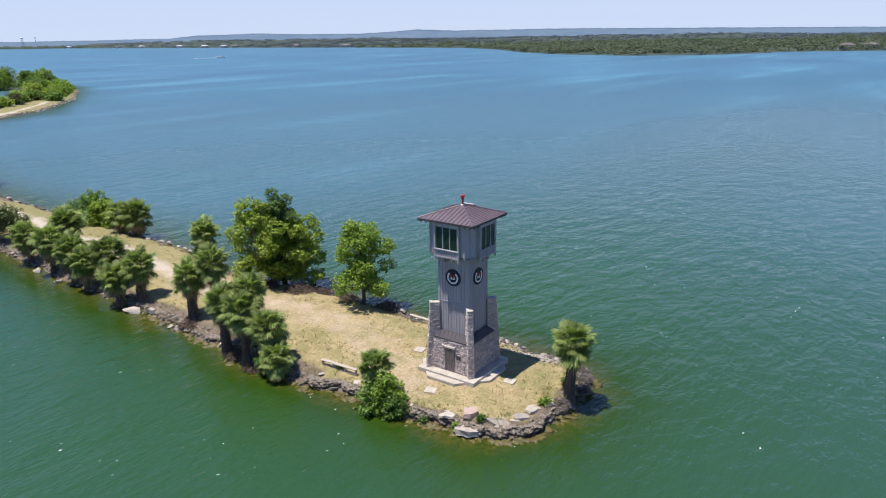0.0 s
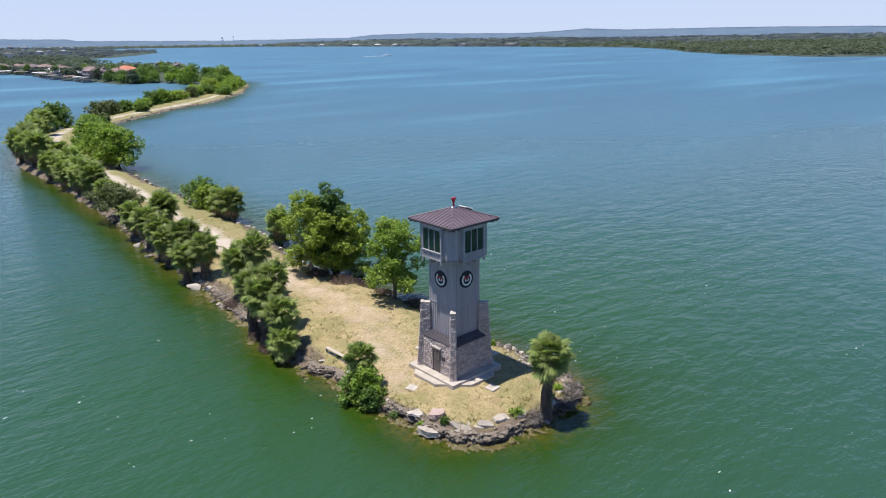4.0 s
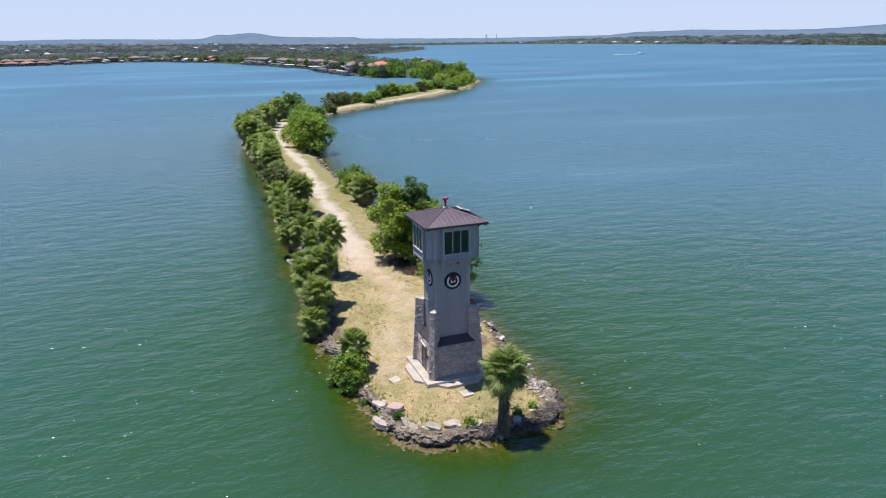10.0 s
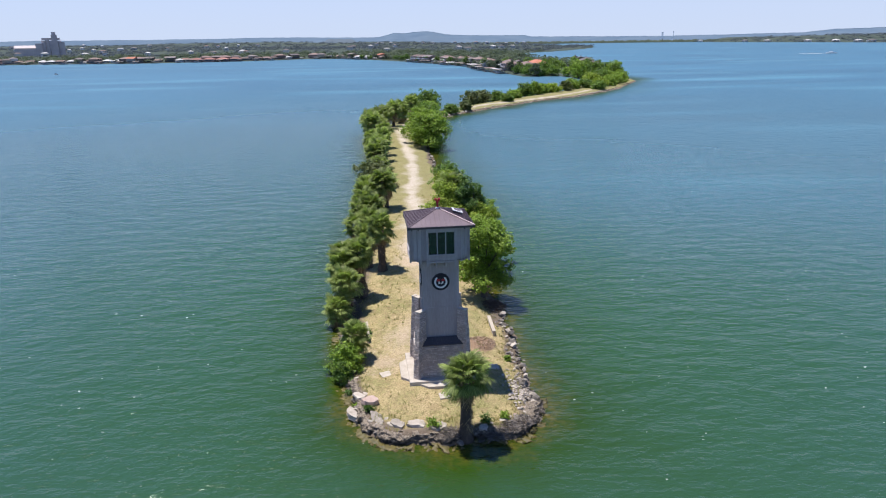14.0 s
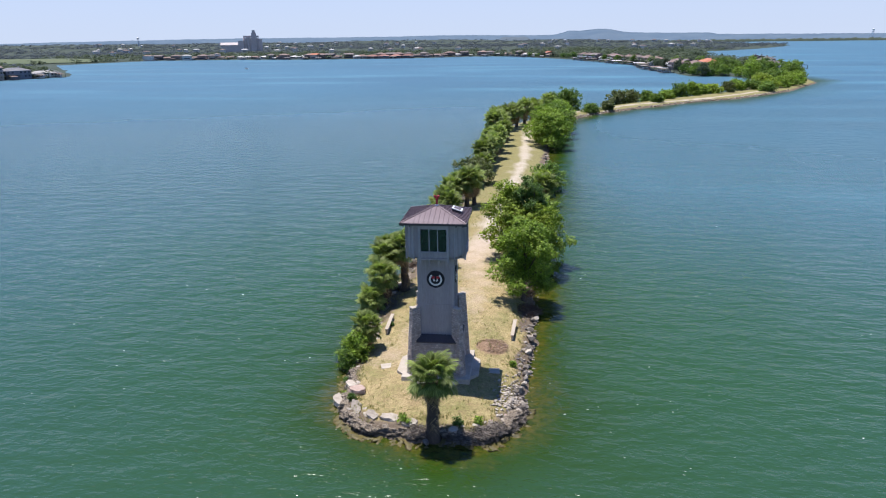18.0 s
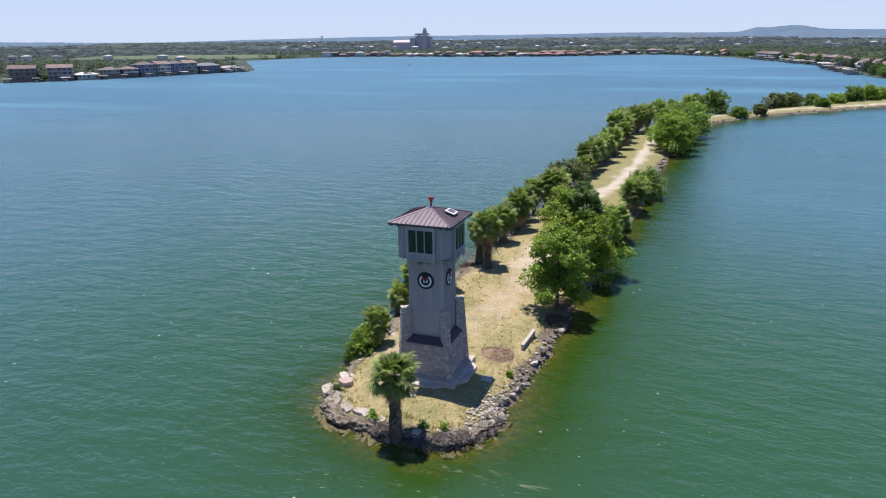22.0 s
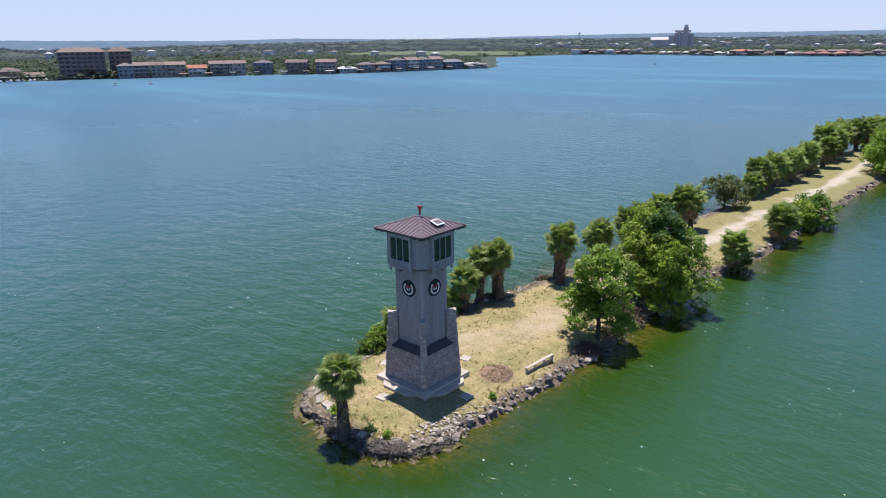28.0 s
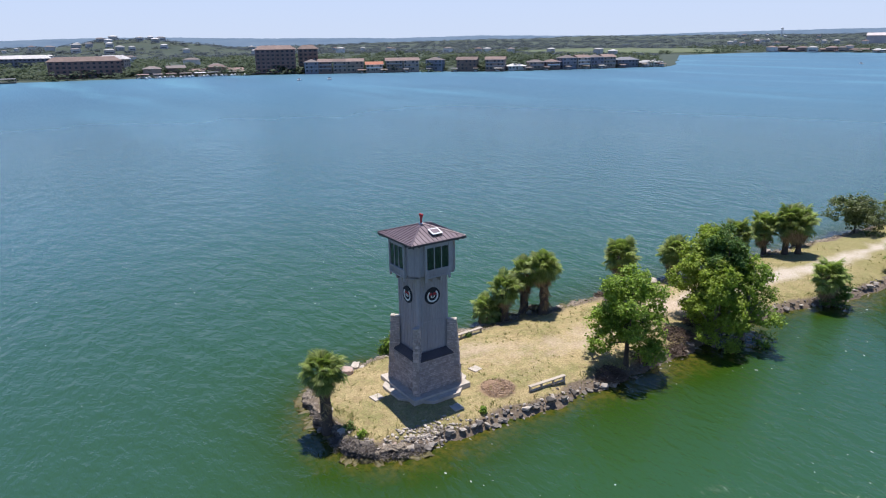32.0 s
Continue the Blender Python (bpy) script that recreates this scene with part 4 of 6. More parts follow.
tree("sycamore_tree", 8.6, 30.4, 9.0, 6.6, LEAF_BRIGHT, 12000, 0.125, 105, "low bright green tree over the water's edge", PALE_BARK, 0.1)
tree("mesquite_tree", -3.0, 74.5, 5.9, 8.6, LEAF_OLIVE, 9000, 0.15, 106, "spreading olive-brown mesquite tree", BARK, 0.25)
tree("leafy_bush", -7.9, 0.8, 1.9, 2.2, LEAF_MID, 2200, 0.1, 99, "low green bush over the bank", BARK, 0.03, category="bush")
tree("leafy_bush", -7.4, 2.0, 2.9, 3.0, LEAF_BRIGHT, 3400, 0.115, 107, "loose bright green bush over the bank", BARK, 0.05, category="bush")
tree("leafy_bush", -7.9, 3.0, 2.3, 2.8, LEAF_MID, 3200, 0.12, 108, "dark green bush at the water's edge", BARK, 0.05, category="bush")
tree("leafy_bush", -8.2, 13.9, 2.2, 2.3, LEAF_DARK, 3000, 0.12, 109, "dark bush under a fan palm", BARK, 0.05, category="bush")
tree("leafy_bush", 10.3, 73.5, 5.0, 7.4, LEAF_MID, 6500, 0.16, 110, "rounded green shore bush", BARK, 0.06, category="bush")
tree("leafy_bush", 9.6, 70.0, 4.4, 5.2, LEAF_YELLOW, 4200, 0.16, 111, "rounded yellow-green shore bush", BARK, 0.06, category="bush")
tree("leafy_bush", 9.2, 46.0, 4.3, 3.8, LEAF_DARK, 3500, 0.14, 112, "dark green shore bush", BARK, 0.06, category="bush")
tree("oak_tree", 11.8, 122.0, 9.4, 11.6, LEAF_BRIGHT, 9500, 0.24, 113, "large bright green tree over the water", BARK, 0.16)
tree("oak_tree", 11.6, 130.0, 10.0, 12.0, LEAF_BRIGHT, 9500, 0.24, 114, "large bright green tree over the water", BARK, 0.16)
tree("oak_tree", 13.0, 142.0, 10.2, 12.0, LEAF_MID, 9000, 0.25, 115, "large green tree over the water", BARK, 0.14)
tree("oak_tree", 15.5, 154.0, 9.5, 11.5, LEAF_BRIGHT, 8000, 0.26, 116, "bright green tree over the water", BARK, 0.14)
tree("oak_tree", 21.0, 214.0, 8.6, 13.5, LEAF_MID, 7000, 0.3, 117, "green tree at the bend of the spit", BARK, 0.14)
tree("oak_tree", 15.0, 205.0, 8.4, 9.0, LEAF_MID, 5500, 0.3, 118, "green tree at the bend of the spit", BARK, 0.14)
tree("leafy_bush", 29.0, 206.5, 3.8, 7.5, LEAF_MID, 4000, 0.24, 120, "low green bush beside the path at the bend", BARK, 0.05, category="bush")
tree("leafy_bush", 36.0, 216.0, 4.0, 5.0, LEAF_OLIVE, 4000, 0.28, 119, "green bush at the bend of the spit", BARK, 0.06, category="bush")
for i, (x, y, z, w, lf) in enumerate([(43, 246, 7.0, 9, LEAF_OLIVE), (49, 251, 6.6, 9, LEAF_OLIVE), (57, 258, 5.6, 7, LEAF_MID), (59, 246, 4.6, 5, LEAF_MID), (66, 264, 5.2, 8, LEAF_BRIGHT), (74, 276, 8.0, 9, LEAF_MID), (80, 281, 8.6, 7, LEAF_BRIGHT),
                                      (86, 289, 6.0, 8, LEAF_BRIGHT), (92, 294, 6.0, 10, LEAF_YELLOW), (101, 300, 6.8, 8, LEAF_OLIVE), (108, 312, 7.0, 9, LEAF_BRIGHT), (117, 318, 6.2, 11, LEAF_MID), (121, 306, 5.6, 10, LEAF_MID), (127, 322, 7.0, 11, LEAF_YELLOW),
                                      (135, 330, 7.2, 11, LEAF_BRIGHT), (145, 346, 8.0, 13, LEAF_BRIGHT), (152, 356, 7.5, 11, LEAF_BRIGHT), (130, 345, 9.0, 12, LEAF_YELLOW), (145, 370, 9.5, 14, LEAF_MID), (160, 378, 8.5, 12, LEAF_BRIGHT),
                                      (152, 398, 11, 15, LEAF_MID), (166, 404, 10, 14, LEAF_MID), (174, 424, 11, 14, LEAF_BRIGHT), (160, 438, 12, 15, LEAF_MID), (180, 452, 9, 12, LEAF_MID), (148, 424, 12, 14, LEAF_BRIGHT), (158, 390, 7, 11, LEAF_BRIGHT), (172, 474, 9, 12, LEAF_MID), (138, 472, 11, 14, LEAF_MID), (150, 496, 11, 14, LEAF_MID), (130, 492, 8, 11, LEAF_MID)]):
    if y > 395:
        z, w = z * 1.1, w * 1.0
    else:
        z = z * 0.85
    tree("shore_tree", x, y, z, w, lf, 2600, 0.42, 130 + i, "leafy tree beside the path on the far spit", BARK, 0.1, "trees on the far spit", limbs=5)

# grass tufts and weeds on the banks: one sheet of countless blades
r = np.random.RandomState(5)
cand = np.stack([r.uniform(-8.5, 11, 26000), -9.5 + 75 * r.rand(26000) ** 1.5], 1)
dd = spit_inside(cand[:, 0], cand[:, 1])
gap = track_gap(cand[:, 0], cand[:, 1])
den = np.where(dd < 2.0, 0.5, 0.12) * (dd > 0.7) * (gap > 1.6) * (np.maximum(np.abs(cand[:, 0]), np.abs(cand[:, 1])) > 3.4)
den = den * (0.5 + 0.5 * (ripple(cand[:, 0], cand[:, 1], 0.8, 21) > 0.1))
cand = cand[r.rand(len(cand)) < den]
z = spit_height(cand[:, 0], cand[:, 1])
rows = []
for k in range(6):
    a = r.uniform(0, 6.28, len(cand))
    hgt, w = r.uniform(0.08, 0.24, len(cand)), r.uniform(0.015, 0.03, len(cand))
    bx, by = cand[:, 0] + r.normal(0, 0.08, len(cand)), cand[:, 1] + r.normal(0, 0.08, len(cand))
    lx, ly = np.cos(a) * hgt * 0.5, np.sin(a) * hgt * 0.5
    rows.append(np.stack([np.stack([bx - w * np.sin(a), by + w * np.cos(a), z - 0.02], 1), np.stack([bx + w * np.sin(a), by - w * np.cos(a), z - 0.02], 1),
                          np.stack([bx + lx + 0.2 * w, by + ly, z + hgt], 1), np.stack([bx + lx - 0.2 * w, by + ly, z + hgt], 1)], 1))
GRASS = leafy("dry_grass_blade", (0.38, 0.31, 0.14), (0.27, 0.27, 0.09), 0.35, 0.25, 0.6, 0.8)
tagged(piece("grass_tufts", quad_mesh("grass_tufts", np.concatenate(rows), GRASS)), "tufts of dry yellow and green grass on the spit", "grass", kind="stuff")
for i, (x, y, s) in enumerate([(-1.5, -8.1, 1.0), (2.3, -8.0, 0.8), (-6.9, -3.9, 0.8), (-5.9, -5.3, 0.6), (3.7, -7.7, 0.6), (-7.3, -1.4, 0.9), (5.9, 1.5, 0.5), (-5.6, 8.4, 0.5)]):
    tree("weed_bush", x, y, ground_z(x, y) + 0.75 * s, 1.1 * s, LEAF_DARK if i % 2 else LEAF_BRIGHT, 420, 0.075, 170 + i, "low green weed bush among the bank stones", BARK, 0.02, "weeds on the bank", category="bush")


VINE = plain("grey_dead_vine", (0.12, 0.1, 0.085), (0.24, 0.205, 0.175), 0.95, 3, 12, bump=0, vary=0.4, island=True)
STRAW = plain("brown_straw_brush", (0.34, 0.23, 0.155), (0.47, 0.34, 0.24), 0.95, 3, 12, bump=0, vary=0.35, island=True)
TWIG = plain("dead_brown_brush", (0.09, 0.06, 0.045), (0.16, 0.11, 0.08), 0.95, 3, 12, bump=0, vary=0.4, island=True)


def brush_pile(x, y, w, h, count, seed, label, material=None, reach=1.0, thick=0.022):
    r = np.random.RandomState(seed)
    a, q = r.uniform(0, 6.28, count), w * np.sqrt(r.rand(count))
    cx, cy = q * np.cos(a), q * np.sin(a)
    cz = h * (1 - (q / w) ** 2) * r.rand(count)
    t = r.normal(size=(count, 3)) * (1, 1, 0.35)
    t /= np.linalg.norm(t, axis=1, keepdims=True)
    t *= r.uniform(0.15, 0.5, (count, 1)) * reach
    s = np.cross(t, r.normal(size=(count, 3)))
    s *= thick / np.linalg.norm(s, axis=1, keepdims=True)
    c = np.stack([cx, cy, cz], 1)
    ob = piece("brush_pile", quad_mesh("brush_pile", np.stack([c - t - s, c + t - s * 0.5, c + t + s * 0.5, c - t + s], 1), material or TWIG), None, pose(x, y, ground_z(x, y)))
    tagged(ob, label, "brush", kind="stuff")


brush_pile(5.3, 24.6, 1.7, 0.7, 900, 1, "heap of dead brown brush under the trees")
brush_pile(6.9, 22.6, 1.2, 0.5, 500, 2, "heap of dead brown brush on the bank")
brush_pile(6.6, 18.9, 1.3, 0.5, 500, 3, "dead brown brush beside the young sycamore")
brush_pile(7.0, 14.0, 1.4, 0.8, 700, 4, "dead brown brush beside the young sycamore")
for i, (x, y) in enumerate([(-0.4, -8.9), (1.8, -9.0), (2.9, -9.0), (4.0, -8.7), (5.0, -8.1), (5.7, -7.2), (6.3, -6.0), (6.5, -4.8)]):
    brush_pile(x, y, 0.8, 0.3, 330, 20 + i, "grey dead vines over the dark bank", VINE, 0.55)
brush_pile(-8.2, 15.6, 1.1, 0.6, 500, 31, "fallen brown fronds under the palms")
brush_pile(-7.6, 18.6, 1.2, 0.6, 500, 32, "fallen brown fronds under the palms")
brush_pile(-6.2, 27.4, 1.1, 0.5, 400, 33, "fallen brown fronds under the palms")
brush_pile(-6.9, 36.0, 1.1, 0.5, 400, 34, "fallen brown fronds under the palms")
brush_pile(4.05, 4.35, 1.35, 0.12, 1800, 41, "low mound of brown dead brush beside the tower", STRAW, 0.35, 0.011)
brush_pile(4.6, 28.6, 1.3, 0.6, 500, 5, "heap of dead brown brush under the trees")

# ---- far shores ----
FAR_GROUND = plain("far_scrub_ground", (0.036, 0.054, 0.036), (0.055, 0.072, 0.045), 0.95, 0.008, 0.05, bump=0)
FIELD = plain("far_green_field", (0.085, 0.115, 0.05), (0.12, 0.14, 0.065), 0.95, 0.01, 0.1, bump=0)
# the hills' blue is distance haze put into their colour
n = Nodes("haze_blue_hills")
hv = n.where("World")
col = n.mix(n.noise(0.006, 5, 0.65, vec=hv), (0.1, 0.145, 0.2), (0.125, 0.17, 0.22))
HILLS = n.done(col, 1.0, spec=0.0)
NORTH = [(-655, 870), (-632, 1090), (-503, 1099), (-330, 1055), (-240, 1060), (-150, 1095), (-90, 1150), (-30, 1130), (25, 1010), (62, 900), (92, 800), (112, 672), (112, 560), (118, 462), (142, 455), (146, 410), (170, 395), (187, 440), (195, 490), (225, 570), (245, 680), (235, 800),
         (250, 950), (330, 1340), (408, 1440), (508, 1600), (715, 2020), (900, 2560), (820, 3300), (760, 5400), (-3500, 5400), (-3500, 900)]
LEFT = [(-400, 535), (-416, 480), (-432, 410), (-452, 360), (-495, 318), (-530, 245), (-556, 190), (-583, 132), (-588, 75), (-594, 10), (-640, -150), (-700, -420), (-3500, -500), (-3500, 950), (-655, 880), (-520, 700), (-425, 580)]
RIGHT = [(820, 5400), (1100, 4500), (1873, 3964), (1768, 3326), (1760, 2700), (1741, 2164), (1650, 1500), (1500, 960), (1290, 760), (1058, 574), (940, 440), (878, 321), (920, 235), (1000, 176), (1095, 158), (1165, 40), (1320, -420), (5400, -500), (5400, 5400)]
SHORES = (("mainland", NORTH, "wooded mainland across the bay with houses on its shore"), ("mainland", LEFT, "wooded shore lined with lake houses"), ("mainland", RIGHT, "low wooded shore across the open lake"))


def land_height(px, py, d):
    far = np.hypot(px, py)
    rise = 1.6 * smoothstep(d, 0, 6) + 3.0 * smoothstep(d, 20, 250)
    hills = smoothstep(far, 1400, 4600) * (20 + 9 * ripple(px, py, 0.0022, 31)) + 4 * ripple(px, py, 0.006, 32) * smoothstep(d, 60, 400)
    knoll = 30 * np.exp(-((px + 1620) / 260) ** 2 - ((py - 270) / 190) ** 2)
    return -0.6 + rise + (np.maximum(hills, -2) + knoll) * smoothstep(d, 60, 500)


radii = np.concatenate([np.geomspace(380, 4850, 170)])
angles = np.radians(np.linspace(-103, 103, 420))
for name, outline, lab in SHORES:
    gr, ga = np.meshgrid(radii, angles)
    px, py = (gr * np.sin(ga)).ravel(), (gr * np.cos(ga)).ravel()
    d = inside_by(px, py, outline) + 3 * ripple(px, py, 0.05, 33)
    z = np.where(d > -30, np.where(d < 0, -0.6 + d * 0.05, land_height(px, py, d)), -3)
    nr = len(radii)
    i = (np.arange(len(angles) - 1)[:, None] * nr + np.arange(nr - 1)[None]).ravel()
    faces = np.stack([i, i + 1, i + nr + 1, i + nr], 1)
    faces = faces[(d[faces] > -3).any(1)]
    used = np.unique(faces)
    back = np.zeros(len(px), int)
    back[used] = np.arange(len(used))
    me = numpy_mesh(name, np.stack([px, py, z], 1)[used], back[faces], FAR_GROUND, True)
    tagged(piece(name, me), lab, "land", kind="structure")


def land_z(x, y, outline):
    x, y = np.array([float(x)]), np.array([float(y)])
    return float(land_height(x, y, inside_by(x, y, outline))[0])


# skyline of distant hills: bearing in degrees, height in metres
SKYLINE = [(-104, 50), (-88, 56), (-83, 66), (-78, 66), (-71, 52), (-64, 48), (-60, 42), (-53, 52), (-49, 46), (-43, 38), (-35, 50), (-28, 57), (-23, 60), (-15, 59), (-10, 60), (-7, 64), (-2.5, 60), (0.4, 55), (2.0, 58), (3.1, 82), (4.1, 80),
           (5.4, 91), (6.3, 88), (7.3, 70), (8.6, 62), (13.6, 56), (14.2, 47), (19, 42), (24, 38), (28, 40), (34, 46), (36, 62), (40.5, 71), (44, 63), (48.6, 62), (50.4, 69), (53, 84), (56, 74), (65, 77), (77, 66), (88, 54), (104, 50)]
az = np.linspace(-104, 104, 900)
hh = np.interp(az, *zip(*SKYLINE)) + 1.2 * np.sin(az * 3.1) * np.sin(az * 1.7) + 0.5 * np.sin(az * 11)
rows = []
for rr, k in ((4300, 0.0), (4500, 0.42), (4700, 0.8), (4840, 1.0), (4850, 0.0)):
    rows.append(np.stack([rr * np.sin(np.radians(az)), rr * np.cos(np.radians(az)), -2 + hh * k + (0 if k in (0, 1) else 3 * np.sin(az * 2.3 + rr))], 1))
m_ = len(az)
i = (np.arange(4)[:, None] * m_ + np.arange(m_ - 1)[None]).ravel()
tagged(piece("distant_hills", numpy_mesh("distant_hills", np.concatenate(rows), np.stack([i, i + 1, i + m_ + 1, i + m_], 1), HILLS, True)), "long low hills on the horizon, haze painted blue-grey", "hills", kind="structure")

# a low dark shore at the far end of the lake
az = np.linspace(-2, 32, 420)
top = 13 + 3 * np.sin(az * 9.1) * np.sin(az * 3.7) + 1.5 * np.sin(az * 31)
rows = [np.stack([rr * np.sin(np.radians(az)), rr * np.cos(np.radians(az)), zz], 1) for rr, zz in ((4090, az * 0 - 1), (4100, top * 0.8), (4140, top), (4200, az * 0 - 1))]
i = (np.arange(3)[:, None] * 420 + np.arange(419)[None]).ravel()
tagged(piece("far_shore", numpy_mesh("far_shore", np.concatenate(rows), np.stack([i, i + 1, i + 421, i + 420], 1), FAR_GROUND, True)), "low dark wooded shore at the far end of the lake", "shore", kind="structure")

# woods: small rounded clumps of foliage, countless
CL = []
for s in range(5):
    b = [(0, 0, 0.42, 0.5, 0.8)] + [(0.42 * math.cos(a + s), 0.42 * math.sin(a + s), 0.3 + 0.12 * math.sin(3 * a), 0.3, 0.85) for a in (0.3, 1.5, 2.8, 4.0, 5.2)]
    CL.append(leaf_cloud(b, 60, 0.14, 400 + s, 0.5))


def woods(name, pts, heights, label, material, spread=2.1):
    r = np.random.RandomState(len(pts))
    out = []
    kinds = r.randint(0, 5, len(pts))
    turn = r.uniform(0, 6.28, len(pts))
    for k in range(5):
        sel = np.where(kinds == k)[0]
        c, s = np.cos(turn[sel]), np.sin(turn[sel])
        q = CL[k][None]
        wide = heights[sel] * spread * r.uniform(0.8, 1.25, len(sel))
        x = (q[..., 0] * c[:, None, None] - q[..., 1] * s[:, None, None]) * wide[:, None, None] + pts[sel, 0][:, None, None]
        y = (q[..., 0] * s[:, None, None] + q[..., 1] * c[:, None, None]) * wide[:, None, None] + pts[sel, 1][:, None, None]
        z = q[..., 2] * heights[sel][:, None, None] * 1.15 + pts[sel, 2][:, None, None] - 0.3
        out.append(np.stack([x, y, z], -1).reshape(-1, 4, 3))
    tagged(piece(name, quad_mesh(name, np.concatenate(out), material)), label, "woods", kind="stuff")


def wooded(outline, count, r0, r1, a0, a1, keep_off, tall, seed):
    r = np.random.RandomState(seed)
    rad = r0 * (r1 / r0) ** r.rand(count)
    a = np.radians(r.uniform(a0, a1, count))
    px, py = rad * np.sin(a), rad * np.cos(a)
    d = inside_by(px, py, outline)
    ok = (d > keep_off) & (ripple(px, py, 0.012, seed) + ripple(px, py, 0.045, seed + 1) * 0.7 + r.uniform(-0.7, 0.7, count) > -0.75 + 0.5 * (rad < 1100))
    ok &= ((px + 900) / 230) ** 2 + ((py - 1000) / 150) ** 2 > 1
    px, py, d, rad = px[ok], py[ok], d[ok], rad[ok]
    h = tall * r.uniform(0.6, 1.25, len(px)) * (1 + 0.55 * smoothstep(rad, 900, 3000))
    return np.stack([px, py, land_height(px, py, d)], 1), h


def split_woods(p, h, reach, label, material):
    near = np.hypot(p[:, 0], p[:, 1]) < reach
    woods("far_woods", p[near], h[near], label, material)
    woods("hill_woods", p[~near], h[~near] * 0.65, "woods on the distant slopes, grey-blue with painted haze", LEAF_HILL, 2.8)


# this green is dulled too, for haze over the lake
LEAF_FAR2 = leafy("far_shore_hazed_green", (0.085, 0.108, 0.065), (0.115, 0.138, 0.08), 0.08, 0.4, 0.01, 0.9, glow=(0.12, 0.16, 0.08))
p, h = wooded(NORTH, 13000, 640, 4400, -78, 24, 8, 6.0, 51)
split_woods(p, h, 1500, "scrubby green woods behind the lake houses", LEAF_FAR)
p, h = wooded(LEFT, 8000, 520, 4200, -100, -38, 3, 6.0, 52)
split_woods(p, h, 1000, "scrubby green woods behind the lake houses", LEAF_FAR)
p, h = wooded(RIGHT, 8000, 900, 4300, 20, 98, 3, 7.0, 53)
split_woods(p, h, 2300, "low dense woods on the open lake's shore", LEAF_FAR2)

# a mown field behind the bay
gr, ga = np.meshgrid(np.linspace(0, 1, 12), np.linspace(0, 2 * np.pi, 40))
px, py = (-900 + 228 * gr * np.cos(ga)).ravel(), (1000 + 148 * gr * np.sin(ga)).ravel()
i = (np.arange(39)[:, None] * 12 + np.arange(11)[None]).ravel()
me = numpy_mesh("field", np.stack([px, py, np.maximum(land_height(px, py, inside_by(px, py, NORTH)), land_height(px, py, inside_by(px, py, LEFT))) + 1.0], 1), np.stack([i, i + 1, i + 13, i + 12], 1), FIELD, True)
tagged(piece("field", me), "open light green field behind the bay", "field", kind="structure")

# lake houses
WALLS = [plain("house_wall", a, b, 0.85, 0.3, 2, bump=0, vary=0.25) for a, b in (((0.36, 0.29, 0.24), (0.44, 0.36, 0.3)), ((0.25, 0.17, 0.145), (0.32, 0.225, 0.19)), ((0.58, 0.55, 0.52), (0.68, 0.65, 0.62)), ((0.15, 0.12, 0.11), (0.21, 0.17, 0.155)), ((0.2, 0.21, 0.26), (0.27, 0.28, 0.33)))]
ROOFS = [plain("house_roof", a, b, 0.8, 0.3, 2, bump=0, vary=0.3) for a, b in (((0.14, 0.115, 0.11), (0.2, 0.165, 0.155)), ((0.36, 0.125, 0.07), (0.43, 0.165, 0.095)), ((0.45, 0.43, 0.42), (0.56, 0.54, 0.52)), ((0.17, 0.115, 0.1), (0.24, 0.165, 0.14)), ((0.13, 0.13, 0.145), (0.18, 0.18, 0.195)), ((0.27, 0.125, 0.1), (0.34, 0.165, 0.13)))]
DARK_GLASS = glass("far_window_glass", (0.07, 0.07, 0.085))
DARK_GLASS.node_tree.nodes["Principled BSDF"].inputs["Transmission Weight"].default_value = 0.0
DOCK = plain("grey_dock_boards", (0.2, 0.17, 0.15), (0.28, 0.24, 0.21), 0.9, 1, 6, bump=0)
BOAT = plain("white_boat_hull", (0.7, 0.7, 0.7), (0.8, 0.8, 0.8), 0.4, 1, 6, bump=0)


